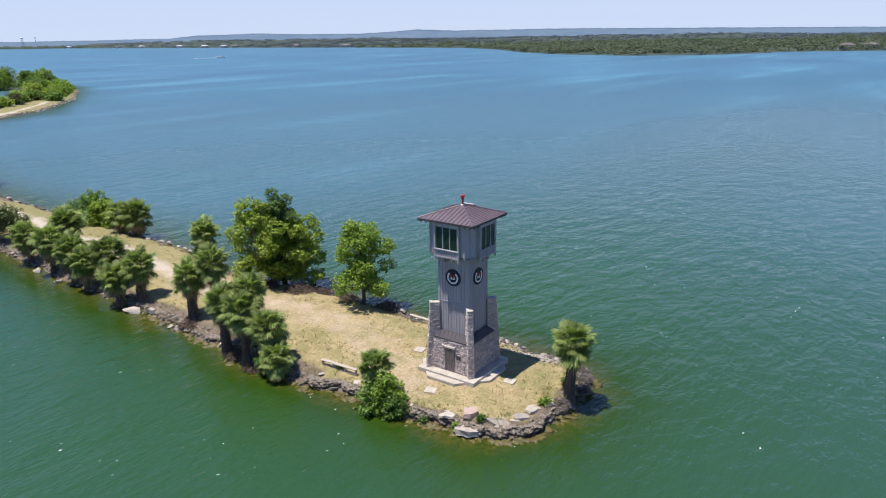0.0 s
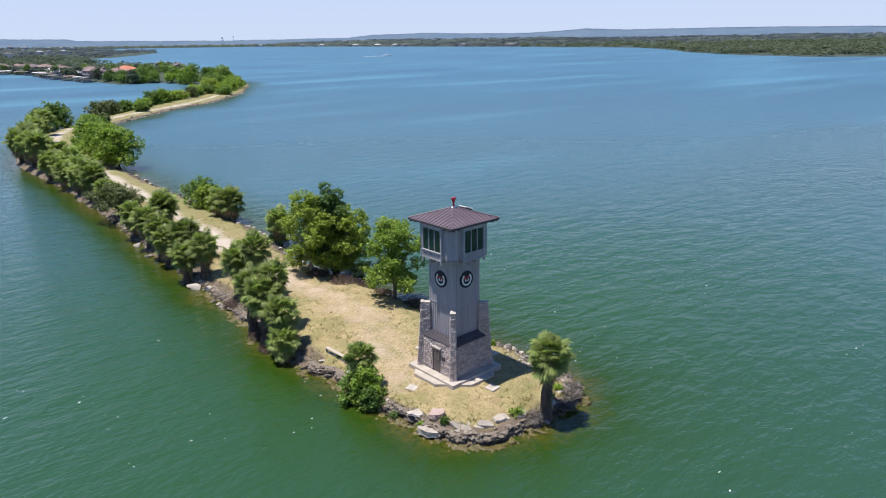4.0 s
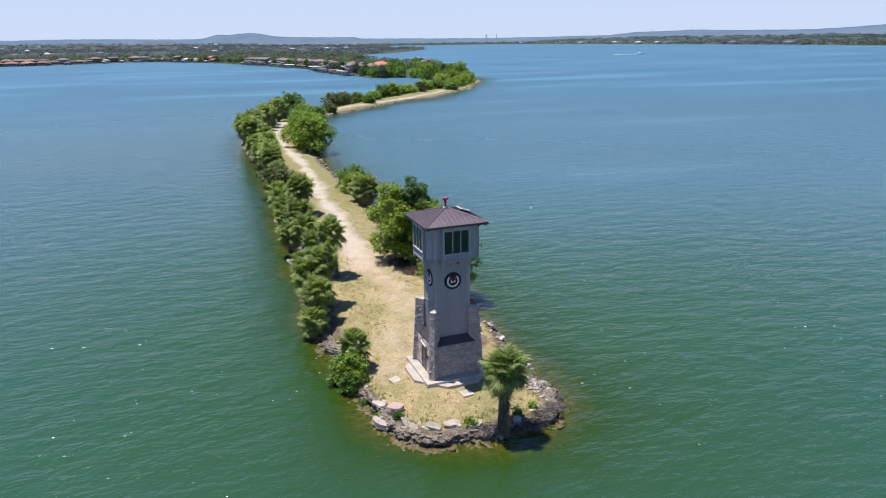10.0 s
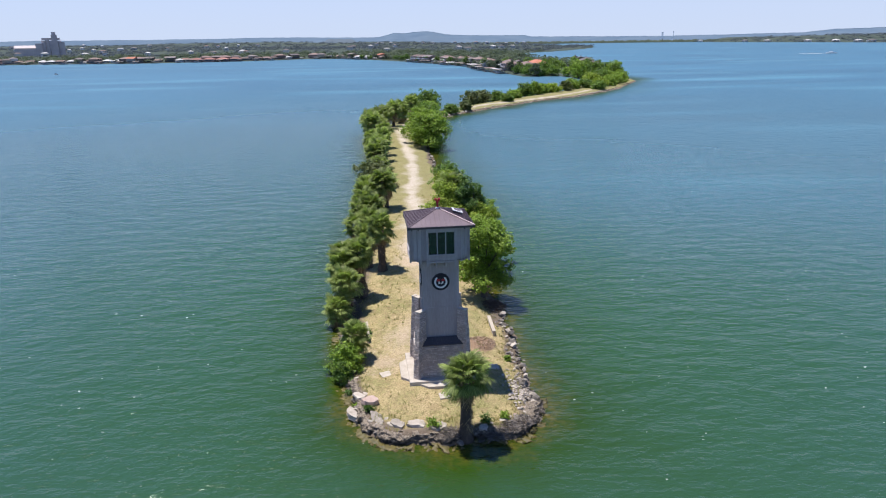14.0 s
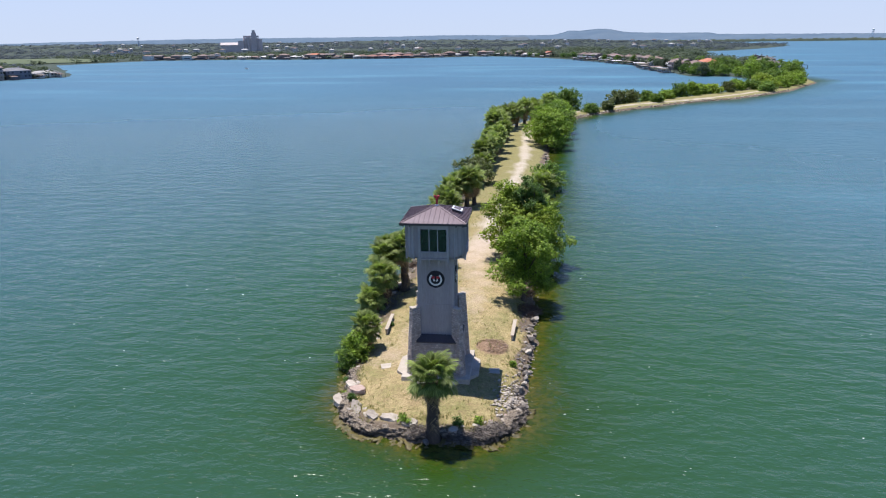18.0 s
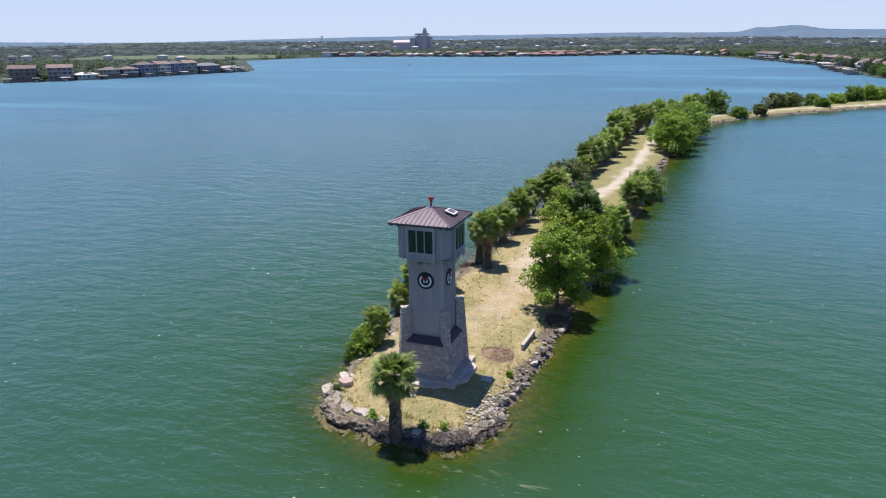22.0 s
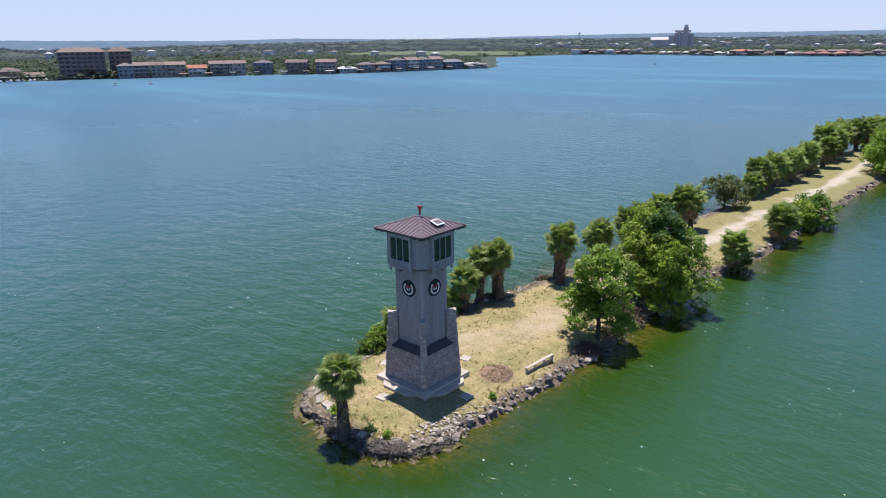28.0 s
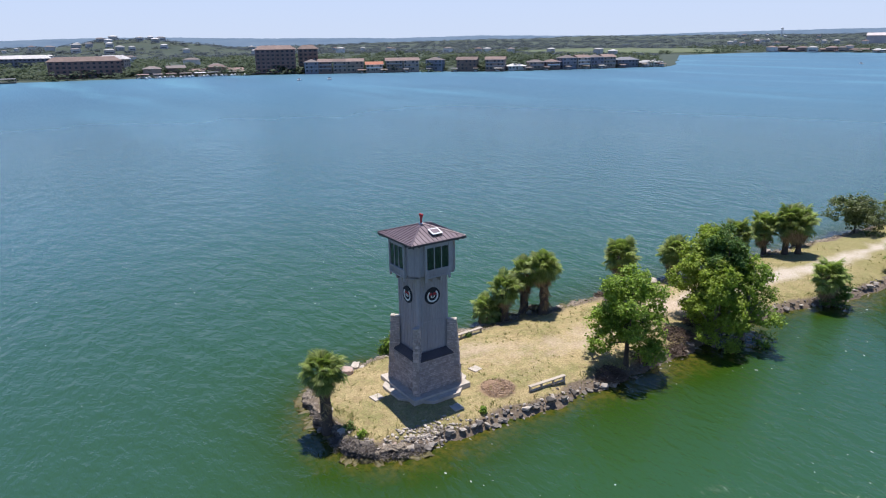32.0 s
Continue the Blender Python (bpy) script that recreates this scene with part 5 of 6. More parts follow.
def house(m, w, dp, storeys, wall, roof, label, group, hip=True, fine=True, category="house"):
    """A lake house: walls, hipped or gabled roof with eaves, windows, balcony, and a dock towards -y."""
    t = thing("house", m, label, category, group)
    hh = 3.0 * storeys
    trim = hr.choice([WHITE, TRIM_GREY, wall])
    body = part("wall", box(-w / 2, w / 2, -dp / 2, dp / 2, -1.2, hh), wall, t)
    o, rise = 0.8, min(w, dp) * 0.2
    e = [(-w / 2 - o, -dp / 2 - o), (w / 2 + o, -dp / 2 - o), (w / 2 + o, dp / 2 + o), (-w / 2 - o, dp / 2 + o)]
    rx, ry = (max(w / 2 - (dp / 2 if hip else -o), 0.05), 0.05) if w >= dp else (0.05, max(dp / 2 - (w / 2 if hip else -o), 0.05))
    part("roof", solid([(*q, hh - 0.05) for q in e] + [(-rx, -ry, hh + rise), (rx, -ry, hh + rise), (rx, ry, hh + rise), (-rx, ry, hh + rise)]), roof, t)
    part("eave", box(-w / 2 - o, w / 2 + o, -dp / 2 - o, dp / 2 + o, hh - 0.2, hh - 0.05), trim, t)
    if not fine:
        part("door", box(w * 0.36, w * 0.43, -dp / 2 - 0.06, -dp / 2 + 0.1, 0, 2.1), DOOR_BROWN, body)
        part("window", box(-w / 3, w / 3, -dp / 2 - 0.06, -dp / 2 + 0.1, 0.9, 2.3), DARK_GLASS, body)
        return t
    cols = max(2, int(w / 3.2))
    for s in range(storeys):
        for c in range(cols):
            x = (c + 0.5) / cols * w - w / 2
            if (c + s) % 4 != 3:
                part("window", box(x - 0.8, x + 0.8, -dp / 2 - 0.06, -dp / 2 + 0.1, s * 3 + 0.9, s * 3 + 2.4), DARK_GLASS, body)
        for y in (-dp / 4, dp / 4):
            for sx in (-1, 1):
                part("window", box(*sorted((sx * (w / 2 + 0.05), sx * (w / 2 - 0.1))), y - 0.7, y + 0.7, s * 3 + 0.9, s * 3 + 2.3), DARK_GLASS, body)
        if s:
            part("balcony", box(-w / 2 + 0.6, w / 2 - 0.6, -dp / 2 - 1.5, -dp / 2, s * 3 - 0.2, s * 3), trim, t)
            part("balcony_rail", box(-w / 2 + 0.6, w / 2 - 0.6, -dp / 2 - 1.5, -dp / 2 - 1.42, s * 3 + 0.3, s * 3 + 0.95), trim, t)
    part("door", box(-0.5, 0.5, -dp / 2 - 0.07, -dp / 2 + 0.1, 0, 2.1), DOOR_BROWN, t)
    part("chimney", box(w * 0.2, w * 0.2 + 0.9, -0.4, 0.4, hh, hh + rise + 0.9), wall, t)
    return t


def boat_dock(m, w, label, boat=True):
    t = thing("boat_dock", m, label, "dock", "docks along the shore")
    part("deck", box(-w / 2, w / 2, -5, 5, 0.4, 0.65), DOCK, t)
    part("roof", solid([(-w / 2, -5, 3.2), (w / 2, -5, 3.2), (w / 2, 5, 3.2), (-w / 2, 5, 3.2), (-w / 2, -0.1, 3.7), (w / 2, -0.1, 3.7), (w / 2, 0.1, 3.7), (-w / 2, 0.1, 3.7)]), hr.choice([ROOFS[0], ROOFS[4], ROOFS[2], ROOFS[3], DOCK]), t)
    for x in (-w / 2 + 0.3, w / 2 - 0.3):
        for y in (-4.6, 0, 4.6):
            part("post", box(x - 0.15, x + 0.15, y - 0.15, y + 0.15, -1.5, 3.25), DOCK, t)
    if boat:
        part("boat_hull", prism([(-1.1, -2.6), (0, -4.2), (1.1, -2.6), (1.1, 3), (-1.1, 3)], 0.66, 1.7, 1.05), BOAT, t, "white boat under the dock roof")
    return t


HOUSES = []
hr = random.Random(3)


def site(x, y, face, spec, group, fine=True):
    """A house of a kind at a place, its front turned by face degrees."""
    w, dp, st, wi, ri, hip, lab = spec
    zz = 1.2
    HOUSES.append(house(pose(x, y, zz, 0, 0, face), w, dp, st, WALLS[wi], ROOFS[ri], lab, group, hip, fine))


KINDS = [(14, 10, 2, 0, 0, True, "two-storey tan lake house with a grey-brown roof"), (16, 11, 2, 1, 3, True, "two-storey brown lake house with a hipped brown roof"), (12, 10, 1, 2, 2, True, "low white lake house with a pale roof"),
         (15, 10, 2, 3, 0, False, "dark timber lake house with a gabled roof"), (22, 12, 2, 4, 4, True, "long blue-grey lake house with balconies"), (26, 14, 2, 0, 1, True, "large pale house with an orange tiled roof"), (13, 9, 1, 0, 3, False, "low tan lake house with a brown roof"),
         (14, 12, 3, 0, 3, False, "three-storey tan waterside townhouse with a brown roof"), (13, 12, 3, 1, 3, False, "three-storey brown waterside townhouse"), (15, 12, 3, 4, 0, True, "three-storey blue-grey waterside townhouse"), (13, 12, 2, 0, 1, False, "waterside townhouse with an orange roof")]
G_N, G_P, G_L = "houses on the bay shore", "houses on the wooded point", "houses on the near shore"


def row_of(line, step, inset, group, kinds, dock_every=1, fine=True):
    for i, (x, y, nx, ny) in enumerate(along(line, step, 0.22)):
        q = inset + hr.uniform(-3, 10)
        face = math.degrees(math.atan2(nx, -ny)) + hr.uniform(-8, 8)
        site(x - nx * q, y - ny * q, face, KINDS[hr.choice(kinds)], group, fine)
        if i % dock_every == 0:
            out = hr.uniform(-1.5, 4.5)
            boat_dock(pose(x + nx * out, y + ny * out, 0, 0, 0, face + hr.choice([0, 0, 90]) + hr.uniform(-14, 14)), hr.uniform(5, 13), "covered grey boat dock at the waterside", hr.random() < 0.7)


row_of(NORTH[1:9][::-1], 15, 14, G_N, [0, 1, 2, 3, 6, 6, 2, 10], 2, False)
for x, y in ((-262, 1076), (-244, 1072), (-226, 1072), (-208, 1080), (-190, 1088)):
    site(x, y, hr.uniform(-8, 8), (17, 12, 1, 1, 5, True, "low brick lake house with a red tiled roof"), G_N, False)
row_of([(115, 515)] + NORTH[9:13][::-1], 13, 14, G_P, [0, 1, 1, 3, 2, 6, 2, 0, 2], 2)
for i, (x, y, nx, ny) in enumerate(along(NORTH[7:14][::-1], 30, 0.5)):
    tree("shore_tree", x - nx * 9, y - ny * 9, hr.uniform(6, 11), 10, hr.choice([LEAF_FAR, LEAF_DARK]), 700, 0.6, 400 + i, "leafy tree between the lake houses", BARK, 0.1, "trees among the houses", base=1.0, limbs=3)
pr = random.Random(77)
for i in range(34):
    x, y = pr.uniform(135, 225), pr.uniform(465, 650)
    if inside_by(np.array([x]), np.array([y]), NORTH)[0] > 8:
        tree("shore_tree", x, y, pr.uniform(6, 11), pr.uniform(9, 13), pr.choice([LEAF_FAR, LEAF_MID, LEAF_MID]), 700, 0.55, 600 + i, "leafy tree on the wooded point", BARK, 0.1, "trees among the houses", base=1.0, limbs=3)
row_of([(245, 680), (225, 570), (205, 512)], 34, 18, G_P, [0, 3, 6])
site(150, 545, 270, KINDS[5], G_P)
for i, (x, y, z, w, lf) in enumerate([(123, 470, 6.5, 10, LEAF_MID), (131, 464, 5.5, 10, LEAF_DARK), (140, 462, 7.5, 11, LEAF_MID), (126, 484, 8.5, 12, LEAF_DARK), (147, 448, 7.0, 11, LEAF_BRIGHT), (150, 434, 6.0, 10, LEAF_MID), (121, 498, 7.0, 9, LEAF_DARK), (138, 482, 10.0, 13, LEAF_MID), (186, 462, 8.0, 12, LEAF_MID), (192, 486, 8.0, 12, LEAF_DARK)]):
    tree("shore_tree", x, y, z, w, lf, 1500, 0.45, 700 + i, "leafy tree at the wooded point's water edge", BARK, 0.06, "trees among the houses", base=0.9, limbs=3)
for x, y, face, w, k in [(-546, 227, 65, 12, 9), (-541, 238, 65, 12, 8), (-536, 250, 64, 12, 7), (-530, 262, 64, 15, 7), (-522, 277, 64, 15, 10), (-514, 293, 64, 15, 7), (-508, 307, 64, 14, 7), (-496, 326, 44, 15, 9), (-475, 347, 44, 18, 8), (-457, 365, 44, 17, 8),
                         (-450, 382, 68, 16, 2), (-444, 400, 68, 14, 0), (-438, 414, 68, 13, 1), (-435, 430, 77, 14, 9), (-431, 444, 77, 13, 7), (-428, 458, 77, 13, 9), (-425, 471, 77, 13, 7), (-420, 491, 74, 22, 4), (-412, 517, 74, 24, 2)]:
    site(x, y, face, (w,) + KINDS[k][1:], G_L)
for i, (x, y, nx, ny) in enumerate(along([(-404, 522), (-416, 480), (-432, 410), (-452, 360), (-495, 318), (-530, 245)], 22, 0.3)):
    boat_dock(pose(x + nx * 2, y + ny * 2, -0.3, 0, 0, math.degrees(math.atan2(nx, -ny))), hr.uniform(5, 8), "covered grey boat dock at the waterside", hr.random() < 0.8)
    tree("shore_tree", x - nx * 20, y - ny * 20, hr.uniform(6, 10), 9, LEAF_FAR, 700, 0.6, 300 + i, "leafy tree behind the waterside houses", BARK, 0.1, "trees among the houses", base=1.0, limbs=3)
for i in range(80):
    a, q = hr.uniform(-34, 14), hr.uniform(1180, 3400)
    x, y = q * math.sin(math.radians(a)), q * math.cos(math.radians(a))
    HOUSES.append(house(pose(x, y, land_z(x, y, NORTH) + 2.5, 0, 0, hr.uniform(0, 360)), hr.uniform(9, 18), 9, 2, WALLS[2], ROOFS[hr.choice([2, 2, 0, 3])], "pale house among the trees inland", "houses among the trees", fine=False))
for i in range(80):
    a, q = hr.uniform(-92, -40), hr.uniform(720, 3000)
    x, y = q * math.sin(math.radians(a)), q * math.cos(math.radians(a))
    if inside_by(np.array([x]), np.array([y]), LEFT)[0] > 60:
        HOUSES.append(house(pose(x, y, land_z(x, y, LEFT) + 2.5, 0, 0, hr.uniform(0, 360)), hr.uniform(9, 18), 9, 2, WALLS[2], ROOFS[hr.choice([2, 2, 0, 3])], "pale house among the trees inland", "houses among the trees", fine=False))
for i in range(16):
    x, y = hr.uniform(-1600, -1330), hr.uniform(120, 330)
    HOUSES.append(house(pose(x, y, land_z(x, y, LEFT) + 1.0, 0, 0, hr.uniform(60, 110)), hr.uniform(10, 18), 9, 2, WALLS[2], ROOFS[hr.choice([2, 2, 0])], "white house on the wooded knoll", "houses on the knoll", fine=False))
for x, y in [(1800, 3560), (1830, 3700), (1765, 3060), (1772, 2890), (1765, 2600), (1755, 2420), (1748, 2290), (1745, 2220), (1700, 1830), (1660, 1560), (1230, 30), (1190, 90), (1210, 60)]:
    big = y > 1000
    HOUSES.append(house(pose(x + 25, y, 2.0, 0, 0, -90), 30 if big else 22, 14, 2, WALLS[2], ROOFS[2 if int(y) % 3 else 0], "white waterside building across the open lake", "buildings across the lake"))


# the brown hotel blocks on the near shore
def block(m, w, dp, storeys, label, wall, roof):
    t = thing("hotel_block", m, label, "hotel", "hotel blocks")
    hh = storeys * 3.3
    body = part("wall", box(-w / 2, w / 2, -dp / 2, dp / 2, -1, hh), wall, t)
    part("roof", solid([(-w / 2 - 1.2, -dp / 2 - 1.2, hh), (w / 2 + 1.2, -dp / 2 - 1.2, hh), (w / 2 + 1.2, dp / 2 + 1.2, hh), (-w / 2 - 1.2, dp / 2 + 1.2, hh), (-w / 2 + 4, -dp / 2 + 4, hh + 3.4), (w / 2 - 4, -dp / 2 + 4, hh + 3.4), (w / 2 - 4, dp / 2 - 4, hh + 3.4), (-w / 2 + 4, dp / 2 - 4, hh + 3.4)]), roof, t)
    cols = int(w / 4.2)
    for s in range(storeys):
        part("balcony", box(-w / 2, w / 2, -dp / 2 - 1.6, -dp / 2, s * 3.3 - 0.15, s * 3.3 + 0.15), wall, t)
        part("balcony_rail", box(-w / 2, w / 2, -dp / 2 - 1.6, -dp / 2 - 1.5, s * 3.3 + 0.15, s * 3.3 + 0.9), wall, t)
        for c in range(cols):
            x = (c + 0.5) / cols * w - w / 2
            part("window", box(x - 1.0, x + 1.0, -dp / 2 - 0.08, -dp / 2 + 0.1, s * 3.3 + 0.4, s * 3.3 + 2.4), DARK_GLASS, body)
        for y in (-dp / 3, 0, dp / 3):
            part("window", box(w / 2 - 0.1, w / 2 + 0.08, y - 0.9, y + 0.9, s * 3.3 + 0.6, s * 3.3 + 2.4), DARK_GLASS, body)
    for c in range(cols + 1):
        x = c / cols * w - w / 2
        part("pier", box(x - 0.25, x + 0.25, -dp / 2 - 1.7, -dp / 2, -1, hh), wall, t)
    return t


BRICK = plain("red_brown_brick", (0.3, 0.19, 0.17), (0.37, 0.235, 0.21), 0.9, 0.2, 1.5, bump=0)
block(pose(-571, 204, 1.5, 0, 0, 66), 34, 16, 6, "six-storey red-brown brick hotel with balconies", BRICK, ROOFS[3])
block(pose(-566, 233, 1.5, 0, 0, 66), 17, 20, 6, "set-back wing of a red-brown brick hotel", WALLS[1], ROOFS[3])
block(pose(-612, 54, 1.5, 0, 0, 82), 54, 18, 4, "long four-storey red-brown hotel block", BRICK, ROOFS[3])
block(pose(-662, 84, 1.5, 0, 0, 60), 24, 14, 4, "tan hotel wing with a pale roof", WALLS[0], ROOFS[2])
block(pose(-860, 20, 4, 0, 0, 82), 60, 24, 3, "low flat conference building inland", WALLS[4], ROOFS[2])
mr = random.Random(12)
for i in range(8):
    y = 92 + i * 11.5
    boat_dock(pose(-582 + mr.uniform(-3, 3), y, 0, 0, 0, 86), mr.uniform(7, 11), "covered marina dock with white boats")
for x, y, k in [(-602, 104, 0), (-604, 124, 3), (-598, 141, 6), (-600, 158, 1), (-596, 174, 6), (-628, 134, 2), (-634, 168, 0)]:
    site(x, y, 82 + mr.uniform(-8, 8), KINDS[k], G_L, False)
for i in range(26):
    mb = thing("moored_boat", pose(-571 + mr.uniform(-7, 4), 88 + i * 3.9, 0, 0, 0, 86 + mr.uniform(-14, 14)), "small white boat moored at the marina", "boat", "boats at the marina")
    part("hull", prism([(-0.9, -2.6), (0.9, -2.6), (1.1, 1), (0, 3.2), (-1.1, 1)], -0.1, 1.0, 1.08), BOAT, mb)
    part("cover", box(-0.7, 0.7, -1.6, 0.6, 1.0, 1.7, 0.2), BOAT if i % 3 else DOCK, mb)
for i in range(5):
    boat_dock(pose(-592, -60 + i * 14, 0, 0, 0, 84), 12, "covered marina dock with white boats", False)
for i in range(12):
    x, y = -612 + mr.uniform(-8, 8), 88 + i * 9.5
    tree("shore_tree", x, y, mr.uniform(6, 10), 9, LEAF_FAR, 500, 0.6, 500 + i, "leafy tree behind the marina", BARK, 0.1, "trees among the houses", base=1.0, limbs=3)

# water towers, mast and silos
STEEL = plain("pale_tank_steel", (0.6, 0.62, 0.66), (0.7, 0.72, 0.75), 0.6, 0.2, 2, bump=0)
GREY_CONCRETE = plain("grey_silo_concrete", (0.56, 0.49, 0.475), (0.66, 0.59, 0.57), 0.9, 0.1, 1, bump=0)


def water_tower(x, y, z, h, r, label):
    t = thing("water_tower", pose(x, y, z), label, "water tower", "water towers")
    bm = bmesh.new()
    bmesh.ops.create_uvsphere(bm, u_segments=20, v_segments=10, radius=r, matrix=Matrix.Translation((0, 0, h - r * 0.6)) @ Matrix.Scale(0.6, 4, (0, 0, 1)))
    part("tank", bm, STEEL, t)
    part("riser", rod((0, 0, 0), (0, 0, h - r), r * 0.22), STEEL, t)
    for i in range(5):
        a = 2 * math.pi * i / 5
        part("leg", rod((r * 1.1 * math.cos(a), r * 1.1 * math.sin(a), 0), (r * 0.8 * math.cos(a), r * 0.8 * math.sin(a), h - r * 0.6), r * 0.07, sides=6), STEEL, t)


water_tower(1790, 3960, 10, 48, 6.5, "pale water tower on the far shore")
water_tower(-1480, 2520, 20, 34, 5, "pale water tower behind the houses")
mast = thing("mast", pose(1830, 3900, 10), "slim steel mast on the far shore", "mast")
part("pole", box(-0.9, 0.9, -0.9, 0.9, 0, 50), STEEL, mast)
part("head", box(-2, 2, -2, 2, 43, 49), STEEL, mast)
plant = thing("silo_plant", pose(-720, 1690, 6, 0, 0, 22), "grey concrete silo plant above the bay", "silo")
part("hall", box(-52, -10, -12, 12, 0, 17), GREY_CONCRETE, plant)
part("hall_roof", solid([(-53, -13, 17), (-9, -13, 17), (-9, 13, 17), (-53, 13, 17), (-52, -1, 23), (-10, -1, 23), (-10, 1, 23), (-52, 1, 23)]), GREY_CONCRETE, plant)
part("mill_block", box(-10, 4, -11, 11, 0, 27), GREY_CONCRETE, plant)
for i in range(5):
    part("silo", rod((7 + i * 8, 0, 0), (7 + i * 8, 0, 33 + (i % 2) * 2), 4.4, sides=14), GREY_CONCRETE, plant)
part("gallery", box(4, 42, -2, 2, 34, 39), GREY_CONCRETE, plant)
part("head_house", box(24, 36, -6, 6, 0, 46), GREY_CONCRETE, plant)
part("penthouse", box(26, 34, -4, 4, 46, 52), GREY_CONCRETE, plant)
part("annex", box(42, 50, -6, 6, 0, 30), GREY_CONCRETE, plant)

# a dark flat-topped hill before the blue ones, haze put into its colour
az = np.linspace(-3.4, 0.9, 80)
crest = 8 + 34 * smoothstep(az, -2.9, -2.1) * (1 - smoothstep(az, -0.3, 0.5)) + 1.2 * np.sin(az * 9)
rows = [np.stack([rr * np.sin(np.radians(az)), rr * np.cos(np.radians(az)), crest * k], 1) for rr, k in ((3700, 0.1), (3850, 0.6), (3950, 1.0), (4100, 0.2))]
i = (np.arange(3)[:, None] * 80 + np.arange(79)[None]).ravel()
MESA = plain("haze_blue_mesa", (0.075, 0.105, 0.13), (0.09, 0.12, 0.145), 0.95, 0.004, 0.03, bump=0)
tagged(piece("mesa_hill", numpy_mesh("mesa_hill", np.concatenate(rows), np.stack([i, i + 1, i + 81, i + 80], 1), MESA, True)), "low flat-topped dusky hill beyond the bay, haze painted bluish", "hills", kind="structure")

# small boats on the bay
for x, y, turn in ((-294, 675, 40), (-447, 198, 75), (-452, 176, 60)):
    mb = thing("motorboat", pose(x, y, 0, 0, 0, turn), "small white motorboat on the bay", "boat", "boats on the bay")
    part("hull", prism([(-1.1, -3), (1.1, -3), (1.3, 1), (0, 3.6), (-1.3, 1)], -0.1, 0.9, 1.08), BOAT, mb)
    part("windscreen", box(-0.8, 0.8, -0.4, 0.2, 0.9, 1.5, 0.1), DARK_GLASS, mb)
# speedboat with its wake
bt = thing("speedboat", pose(700, 931, 0, 0, 0, -100), "small white speedboat on the open lake", "boat")
part("hull", prism([(-2, -7), (2, -7), (2.4, 3), (0, 8), (-2.4, 3)], 0, 1.6, 1.06), BOAT, bt)
part("cabin", box(-1.4, 1.4, -3, 2, 1.6, 2.8, 0.2), BOAT, bt)
part("wake", prism([(-7, -44), (7, -44), (2.5, -6), (-2.5, -6)], 0.05, 0.25), WHITE, bt, "white foam of the wake")

# ---- stones, benches and slabs on the spit ----
ROCK_PALE = plain("pale_boulder", (0.38, 0.325, 0.265), (0.52, 0.455, 0.385), 0.92, 1.4, 9, bump=0.6, vary=0.22)
ROCK_DARK = plain("dark_wet_boulder", (0.1, 0.085, 0.07), (0.26, 0.225, 0.19), 0.85, 1.6, 9, bump=0.7, vary=0.5)
ROCK_PINK = plain("pink_granite_boulder", (0.38, 0.27, 0.22), (0.46, 0.35, 0.3), 0.9, 1.6, 12, bump=0.5, vary=0.15)
BENCH_WOOD = plain("weathered_bench_wood", (0.42, 0.35, 0.27), (0.52, 0.45, 0.36), 0.85, 2, 20, bump=0.3, stretch=(1, 0.15, 1))


def rock_shape(seed, flat=1.0):
    """A broken, many-sided stone about 1 m across: a ball cut by planes and roughened."""
    r = random.Random(seed)
    bm = bmesh.new()
    bmesh.ops.create_icosphere(bm, subdivisions=2, radius=0.56)
    cuts = [(Vector((r.gauss(0, 1), r.gauss(0, 1), r.gauss(0, 1))).normalized(), r.uniform(0.17, 0.42)) for _ in range(15)]
    for v in bm.verts:
        for nrm, dist in cuts:
            over = v.co.dot(nrm) - dist
            if over > 0:
                v.co -= nrm * over
        v.co += Vector((r.uniform(-1, 1), r.uniform(-1, 1), r.uniform(-1, 1))) * 0.018
        v.co.z *= flat
    me = bpy.data.meshes.new("rock")
    bm.to_mesh(me)
    bm.free()
    return me


def rock_set(material, n, seed, flat):
    out = []
    for i in range(n):
        me = rock_shape(seed + i, flat)
        me.materials.append(material)
        out.append(me)
    return out


PALE, DARK, PINK = rock_set(ROCK_PALE, 8, 300, 0.75), rock_set(ROCK_DARK, 8, 320, 0.8), rock_set(ROCK_PINK, 3, 340, 0.8)


def rock(x, y, size, kinds, label, group, sink=0.3, flat=1.0, turn=None, z=None):
    zz = max(ground_z(x, y), -0.15) if z is None else z
    s = (size * rk.uniform(0.85, 1.3), size * rk.uniform(0.7, 1.05), size * rk.uniform(0.7, 1.0) * flat)
    m = Matrix.Translation((x, y, zz + s[2] * 0.4 * (1 - sink))) @ pose(0, 0, 0, rk.uniform(-12, 12), rk.uniform(-12, 12), rk.uniform(0, 360) if turn is None else turn) @ Matrix.Diagonal((*s, 1))
    ob = piece("rock", rk.choice(kinds), None, m)
    return tagged(ob, label, "rock", group)


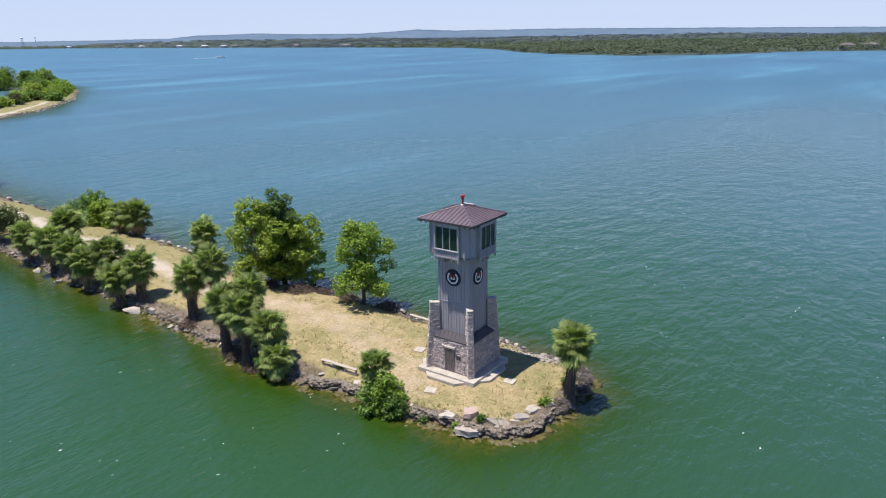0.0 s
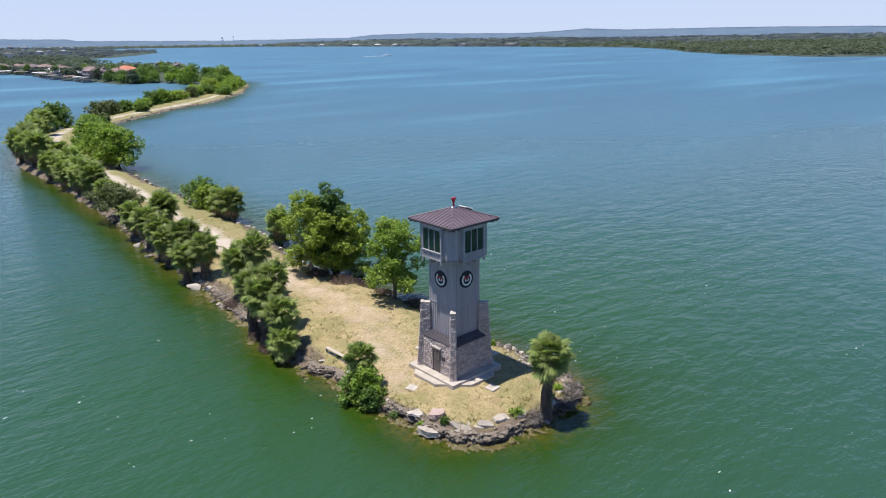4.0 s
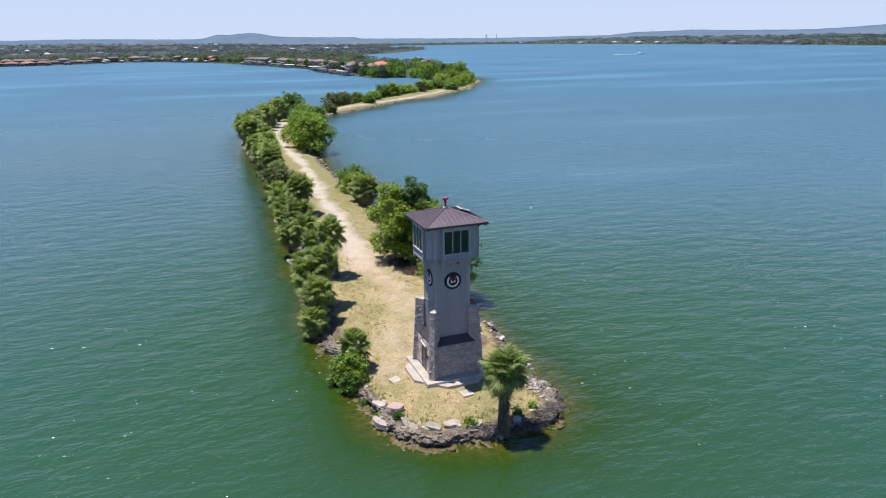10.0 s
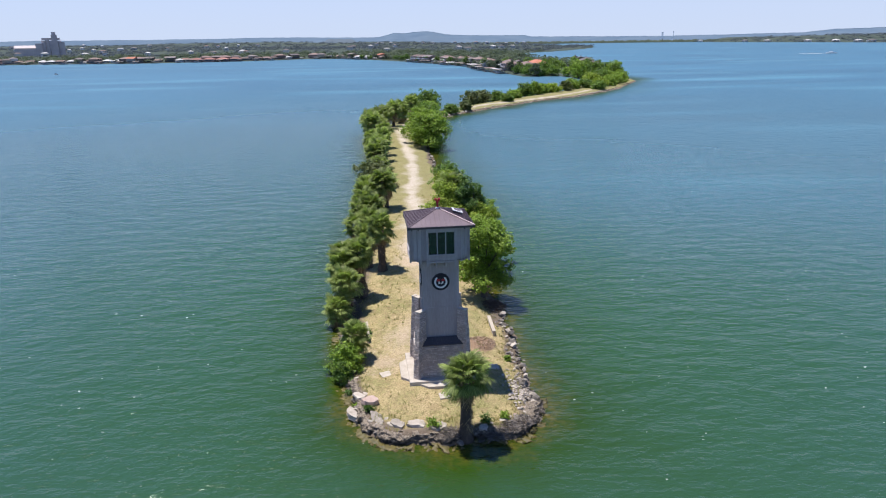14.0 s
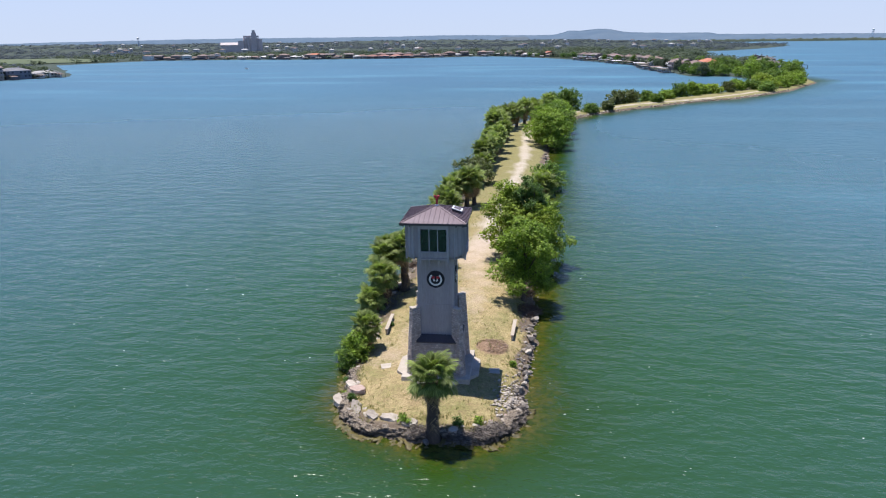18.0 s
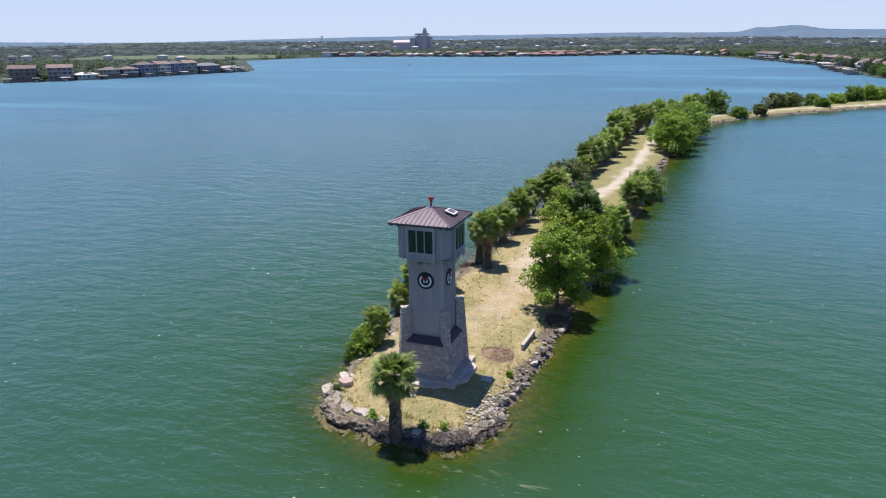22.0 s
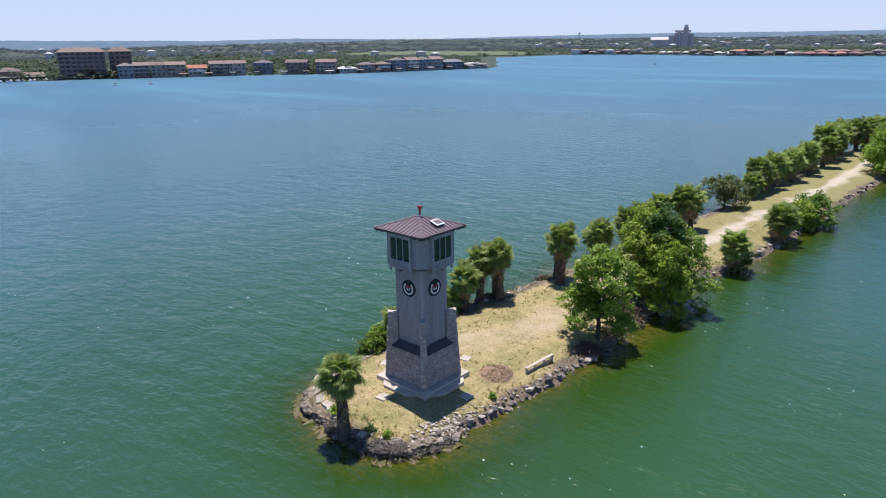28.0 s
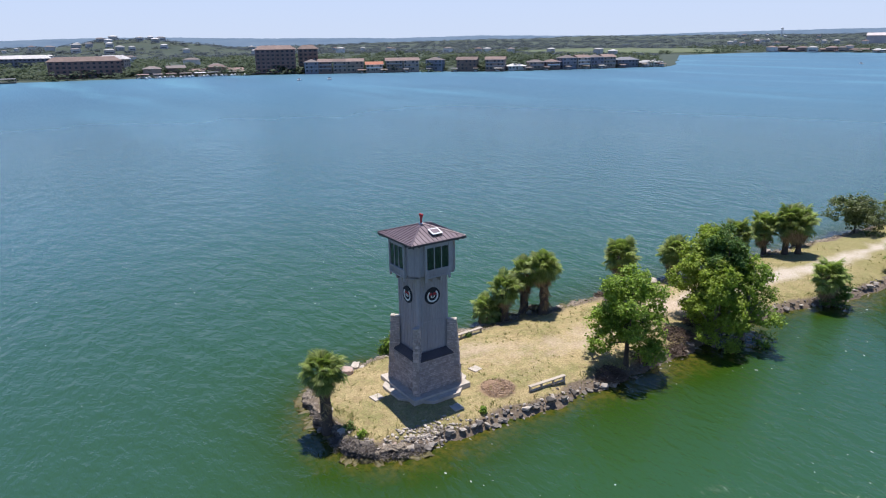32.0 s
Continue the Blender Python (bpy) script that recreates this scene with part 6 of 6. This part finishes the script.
# great flat slabs at the end
def slab_rock(x, y, z, lx, ly, h, turn, seed, label, tip=(0, 0), material=None):
    r = random.Random(seed)
    out = []
    for i in range(7):
        a = 2 * math.pi * i / 7 + r.uniform(-0.2, 0.2)
        q = r.uniform(0.78, 1.06)
        c, s = math.cos(a), math.sin(a)
        k = (abs(c) ** 4 + abs(s) ** 4) ** -0.25
        out.append((lx / 2 * c * k * q, ly / 2 * s * k * q))
    h = h if seed < 4 else h * 0.6
    bm = prism(out, 0, h * 0.85, 0.93)
    bmesh.ops.triangulate(bm, faces=bm.faces[:])
    bmesh.ops.subdivide_edges(bm, edges=bm.edges[:], cuts=2, use_grid_fill=True)
    for v in bm.verts:
        v.co += noise.noise_vector(v.co * 1.6 + Vector((seed, 0, 0))) * 0.13 + Vector((r.uniform(-1, 1), r.uniform(-1, 1), r.uniform(-1, 1))) * 0.022
    me = bpy.data.meshes.new("boulder")
    bm.to_mesh(me)
    bm.free()
    me.materials.append(material or ROCK_PALE)
    return tagged(piece("boulder", me, None, pose(x, y, z, tip[0], tip[1], turn)), label, "boulder", "slabs at the end of the spit")


slab_rock(-7.0, -4.9, 0.15, 2.0, 1.15, 0.5, -58, 1, "great flat pale slab at the water's edge")
slab_rock(-5.3, -6.3, 0.4, 1.9, 0.95, 0.5, -75, 2, "tilted flat pale slab on the bank", (8, 10))
slab_rock(-5.75, -4.3, 0.72, 1.3, 1.1, 0.55, 20, 3, "rounded pink granite boulder", (0, 5), ROCK_PINK)
slab_rock(-6.6, -3.0, 0.72, 1.3, 0.8, 0.3, -50, 4, "low pale slab set in the grass")
slab_rock(-2.6, -7.7, 0.75, 1.5, 0.8, 0.35, -10, 5, "flat pale slab on the bank", (0, 6))
slab_rock(-1.1, -8.2, 0.7, 1.2, 0.7, 0.35, 12, 6, "flat pale slab on the bank", (5, 0))
slab_rock(-3.9, -7.5, 0.7, 1.4, 0.7, 0.4, -30, 7, "flat pale slab on the bank", (6, 4))
slab_rock(2.0, -8.5, 0.5, 0.8, 0.6, 0.4, 10, 8, "pale slab by the palm's foot", (10, 0))
slab_rock(4.6, -8.0, 0.5, 1.3, 0.9, 0.5, 40, 9, "grey slab on the corner of the bank", (8, 8), ROCK_DARK)


end_line = EAST[-7:] + WEST[:4]
# the lumpy ledge that holds the end of the spit, and the weedy shelf at its foot
n = Nodes("weathered_bank_rock")
wz = n.add("ShaderNodeSeparateXYZ")
n.link(n.geo.outputs["Position"], wz.inputs[0])
lump = n.noise(1.3, 5, 0.7, vec=n.where("World", (1, 1, 2.5)), lo=0.3, hi=0.7)
grain = n.noise(6.0, 4, 0.7, vec=n.where("World", (1, 1, 3)), lo=0.3, hi=0.7)
col = n.mix(lump, (0.17, 0.14, 0.11), (0.34, 0.29, 0.235))
col = n.mix(n.ramp(grain, 0, 1, 0, 0.55), col, (0.08, 0.06, 0.05))
# paler where the rock's surface turns upwards
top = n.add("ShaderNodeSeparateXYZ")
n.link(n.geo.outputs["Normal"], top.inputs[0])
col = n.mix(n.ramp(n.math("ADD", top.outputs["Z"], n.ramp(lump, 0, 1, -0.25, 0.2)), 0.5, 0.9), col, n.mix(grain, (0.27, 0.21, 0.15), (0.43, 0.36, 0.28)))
wet = n.ramp(n.math("ADD", wz.outputs["Z"], n.ramp(lump, 0, 1, -0.15, 0.15)), 0.1, 0.42, 1.0, 0.0)
col = n.mix(wet, col, (0.045, 0.035, 0.022))
col = n.mix(n.noise(14.0, 3, 0.7, vec=n.where("World"), lo=0.52, hi=0.62), col, (0.05, 0.04, 0.03))
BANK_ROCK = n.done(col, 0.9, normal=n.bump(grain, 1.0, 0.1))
WEED = plain("olive_weed_shelf", (0.065, 0.055, 0.011), (0.15, 0.115, 0.028), 0.6, 2.2, 8, bump=0.5)


def bank_strip(name, line, section, material, label, lump, seed, step=0.13, rows_n=15):
    """A craggy strip along the shore; section: rows of (inwards, height)."""
    px, py, nx, ny = (np.array(c) for c in zip(*along(line, step)))
    for _ in range(25):
        k = np.hypot(nx, ny)
        nx, ny = nx / k, ny / k
        nx[1:-1], ny[1:-1] = (nx[:-2] + nx[1:-1] + nx[2:]) / 3, (ny[:-2] + ny[1:-1] + ny[2:]) / 3
        px[1:-1], py[1:-1] = (px[:-2] + px[1:-1] + px[2:]) / 3, (py[:-2] + py[1:-1] + py[2:]) / 3
    sway = 0.45 * ripple(px, py, 0.9, 3) + 0.2 * ripple(px, py, 2.6, 4)
    ts = np.linspace(0, 1, rows_n)
    q0, z0 = (np.interp(ts, np.linspace(0, 1, len(section)), [s[i] for s in section]) for i in (0, 1))
    V = []
    for i in range(rows_n):
        edge = 0.3 if i in (0, rows_n - 1) else 1.0
        for k in range(len(px)):
            o = q0[i] - sway[k]
            p = Vector((px[k] - nx[k] * o, py[k] - ny[k] * o, z0[i]))
            bed = Vector((p.x, p.y, p.z * 3.2))
            big, fine = noise.noise_vector(p * 1.3 + Vector((seed, 0, 0))), noise.noise_vector(bed * 3.4 + Vector((0, seed, 0)))
            block = noise.cell(Vector((p.x * 1.7 + seed, p.y * 1.7, p.z * 2.6))) - 0.5
            chip = noise.cell(Vector((p.x * 5.1, p.y * 5.1 + seed, p.z * 7.5))) - 0.5
            out = Vector((nx[k], ny[k], 0.35))
            p += (big * 0.55 + fine * 0.5 + noise.noise_vector(p * 9.0) * 0.4 + out * (block * 0.9 + chip * 0.75)) * lump * edge
            V.append(p)
    m2 = len(px)
    i = (np.arange(rows_n - 1)[:, None] * m2 + np.arange(m2 - 1)[None]).ravel()
    me = numpy_mesh(name, np.array(V), np.stack([i, i + 1, i + m2 + 1, i + m2], 1), material)
    return tagged(piece(name, me), label, "bank", kind="structure")


LEDGE = [(-0.05, -0.5), (0.0, 0.0), (0.12, 0.12), (0.02, 0.3), (0.06, 0.48), (0.16, 0.6), (0.4, 0.68), (0.75, 0.68), (1.15, 0.55)]
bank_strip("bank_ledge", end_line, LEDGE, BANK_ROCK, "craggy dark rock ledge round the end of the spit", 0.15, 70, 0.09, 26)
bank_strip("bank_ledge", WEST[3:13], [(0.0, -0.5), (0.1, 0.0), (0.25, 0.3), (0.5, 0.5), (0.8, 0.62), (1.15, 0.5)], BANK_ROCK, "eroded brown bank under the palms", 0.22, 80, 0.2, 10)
bank_strip("weed_shelf", EAST[-8:] + WEST[:9], [(-1.3, -0.4), (-0.85, -0.04), (-0.45, 0.06), (0.0, 0.14), (0.3, 0.0)], WEED, "olive weed-covered shelf at the water line", 0.2, 90, 0.12, 12)
for x, y, nx, ny in along(end_line, 0.75, 0.35):
    if rk.random() < 0.12:
        rock(x - nx * 0.1, y - ny * 0.1, rk.uniform(0.4, 0.8), DARK, "dark weathered stone at the water's edge", "dark stones round the end", 0.5)
    if rk.random() < 0.5:
        q = rk.uniform(0.85, 1.6)
        rock(x - nx * q, y - ny * q, rk.uniform(0.25, 0.75), PALE if rk.random() < 0.85 else PINK, "pale boulder on top of the bank", "pale boulders round the end", 0.6, 0.4)
for x, y, nx, ny in along([p for p in EAST if -8.5 < p[1] < 17 and p[0] > 5.5], 0.5, 0.3):
    q = rk.uniform(0.0, 0.5)
    rock(x - nx * q, y - ny * q, rk.uniform(0.45, 0.95), DARK if rk.random() < 0.72 else PALE, "broken riprap stone on the shore", "riprap on the lee shore", 0.3)
    if rk.random() < 0.7:
        q = rk.uniform(0.5, 1.0)
        rock(x - nx * q, y - ny * q, rk.uniform(0.25, 0.5), DARK if rk.random() < 0.55 else PALE, "broken riprap stone on the shore", "riprap on the lee shore", 0.3)
for x, y, nx, ny in along(WEST[1:12], 2.0, 0.5):
    q = rk.uniform(-0.1, 0.7)
    rock(x + nx * -q, y + ny * -q, rk.uniform(0.4, 0.95), DARK if rk.random() < 0.7 else PALE, "weathered stone under the bank", "stones under the palm bank", 0.45)
for x, y, nx, ny in along([p for p in EAST if 17 < p[1] < 113], 1.15, 0.4):
    q = rk.uniform(0.0, 1.0)
    rock(x - nx * q, y - ny * q, rk.uniform(0.45, 1.1), DARK if rk.random() < 0.6 else PALE, "riprap stone on the wooded shore", "riprap on the wooded shore", 0.3)
for x, y, s in [(-6.9, 36, 1.7), (-6.2, 34.2, 1.2), (-7.0, 29.5, 1.0), (-7.2, 28.2, 1.0), (-6.9, 27.0, 0.9), (-5.9, 58, 1.2), (-6.3, 52, 1.2)]:
    rock(x, y, s, PALE, "large pale boulder under the palms", "boulders under the palms", 0.3)


def rubble(name, pts, sizes, kinds, label):
    """Countless small stones in one mesh."""
    V, F, at = [], [], 0
    for (x, y), s in zip(pts, sizes):
        me = rk.choice(kinds)
        v = np.empty(len(me.vertices) * 3)
        me.vertices.foreach_get("co", v)
        a = rk.uniform(0, 6.28)
        v = v.reshape(-1, 3) * (s * rk.uniform(0.8, 1.3), s, s * 0.8)
        v = v @ np.array([[math.cos(a), math.sin(a), 0], [-math.sin(a), math.cos(a), 0], [0, 0, 1]])
        V.append(v + (x, y, max(ground_z(x, y), -0.1) + s * 0.12))
        f = np.array([p.vertices[:] for p in me.polygons])
        F.append(f + at)
        at += len(v)
    return tagged(piece(name, numpy_mesh(name, np.concatenate(V), np.concatenate(F), kinds[0].materials[0])), label, "stones", kind="stuff")


RUBBLE = plain("pale_rubble", (0.32, 0.27, 0.22), (0.5, 0.44, 0.37), 0.92, 3, 9, bump=0.5, vary=0.4, island=True)
RUBBLE_GREY = plain("grey_rubble", (0.15, 0.13, 0.115), (0.3, 0.26, 0.23), 0.92, 3, 9, bump=0.5, vary=0.45, island=True)
small, small_grey = rock_set(RUBBLE, 5, 360, 0.8), rock_set(RUBBLE_GREY, 5, 370, 0.8)
pts = [(rk.gauss(5.7, 0.6), rk.gauss(-4.0, 1.7)) for _ in range(300)]
rubble("rubble_patch", [p for p in pts if 4.4 < p[0] < 6.9 and -7.4 < p[1] < 0], [rk.uniform(0.15, 0.42) for _ in pts], small, "patch of pale broken rubble beside the shore")
pts = [(x - nx * q, y - ny * q) for x, y, nx, ny in along([p for p in EAST if -8 < p[1] < 60 and p[0] > 5.5], 0.35, 0.4) for q in (rk.uniform(-0.3, 0.4), rk.uniform(0.3, 1.3))]
rubble("bank_stones", pts, [rk.uniform(0.12, 0.42) for _ in pts], small_grey, "small grey stones between the riprap")
pts = [(x - nx * q, y - ny * q) for x, y, nx, ny in along(WEST[4:14], 0.5, 0.4) for q in (rk.uniform(-0.2, 0.4), rk.uniform(0.2, 1.2))]
rubble("bank_stones", pts, [rk.uniform(0.15, 0.5) for _ in pts], small_grey, "small grey stones under the palm bank")
pts = [(x - nx * q, y - ny * q) for x, y, nx, ny in along([p for p in EAST if 112 < p[1] < 330], 0.9, 0.4) for q in (rk.uniform(-0.3, 0.6), rk.uniform(0.4, 1.6))]
rubble("bank_stones", pts, [rk.uniform(0.4, 1.2) for _ in pts], small, "pale riprap along the far spit")


def bench(x, y, turn, label):
    """A long low bench: two planks on four posts, with a stretcher."""
    g = ground_z(x, y)
    b = thing("bench", pose(x, y, g, 0, 0, turn), label, "bench", "benches by the tower")
    part("plank", box(-0.16, 0.16, -1.85, 1.85, 0.44, 0.52, 0.01), BENCH_WOOD, b)
    for yy in (-1.75, -0.6, 0.6, 1.75):
        part("leg", box(-0.09, 0.09, yy - 0.07, yy + 0.07, -0.25, 0.44, 0.01), BENCH_WOOD, b)
    part("sill_rail", box(-0.09, 0.09, -1.85, 1.85, 0.0, 0.09, 0.01), BENCH_WOOD, b)
    return b


bench(-5.75, 8.3, 2, "long weathered wooden bench above the palm bank")
bench(5.8, 8.1, -3, "long weathered wooden bench above the riprap")
for i, (x, y, a) in enumerate([(0.45, 4.75, 8), (-4.4, 0.1, 20), (-0.15, -4.4, 5), (4.4, 0.05, 0)]):
    m = pose(x, y, ground_z(x, y) - 0.06, 0, 0, a)
    bm = prism([(-0.46, -0.42), (0.48, -0.4), (0.44, 0.45), (-0.42, 0.46)], 0, 0.12)
    bmesh.ops.bevel(bm, geom=list(bm.edges), offset=0.02, segments=1, affect="EDGES")
    me = bpy.data.meshes.new("paving_slab")
    bm.to_mesh(me)
    bm.free()
    me.materials.append(CONCRETE)
    tagged(piece("paving_slab", me, None, m), "square pale concrete slab set in the grass", "slab", "slabs round the tower")
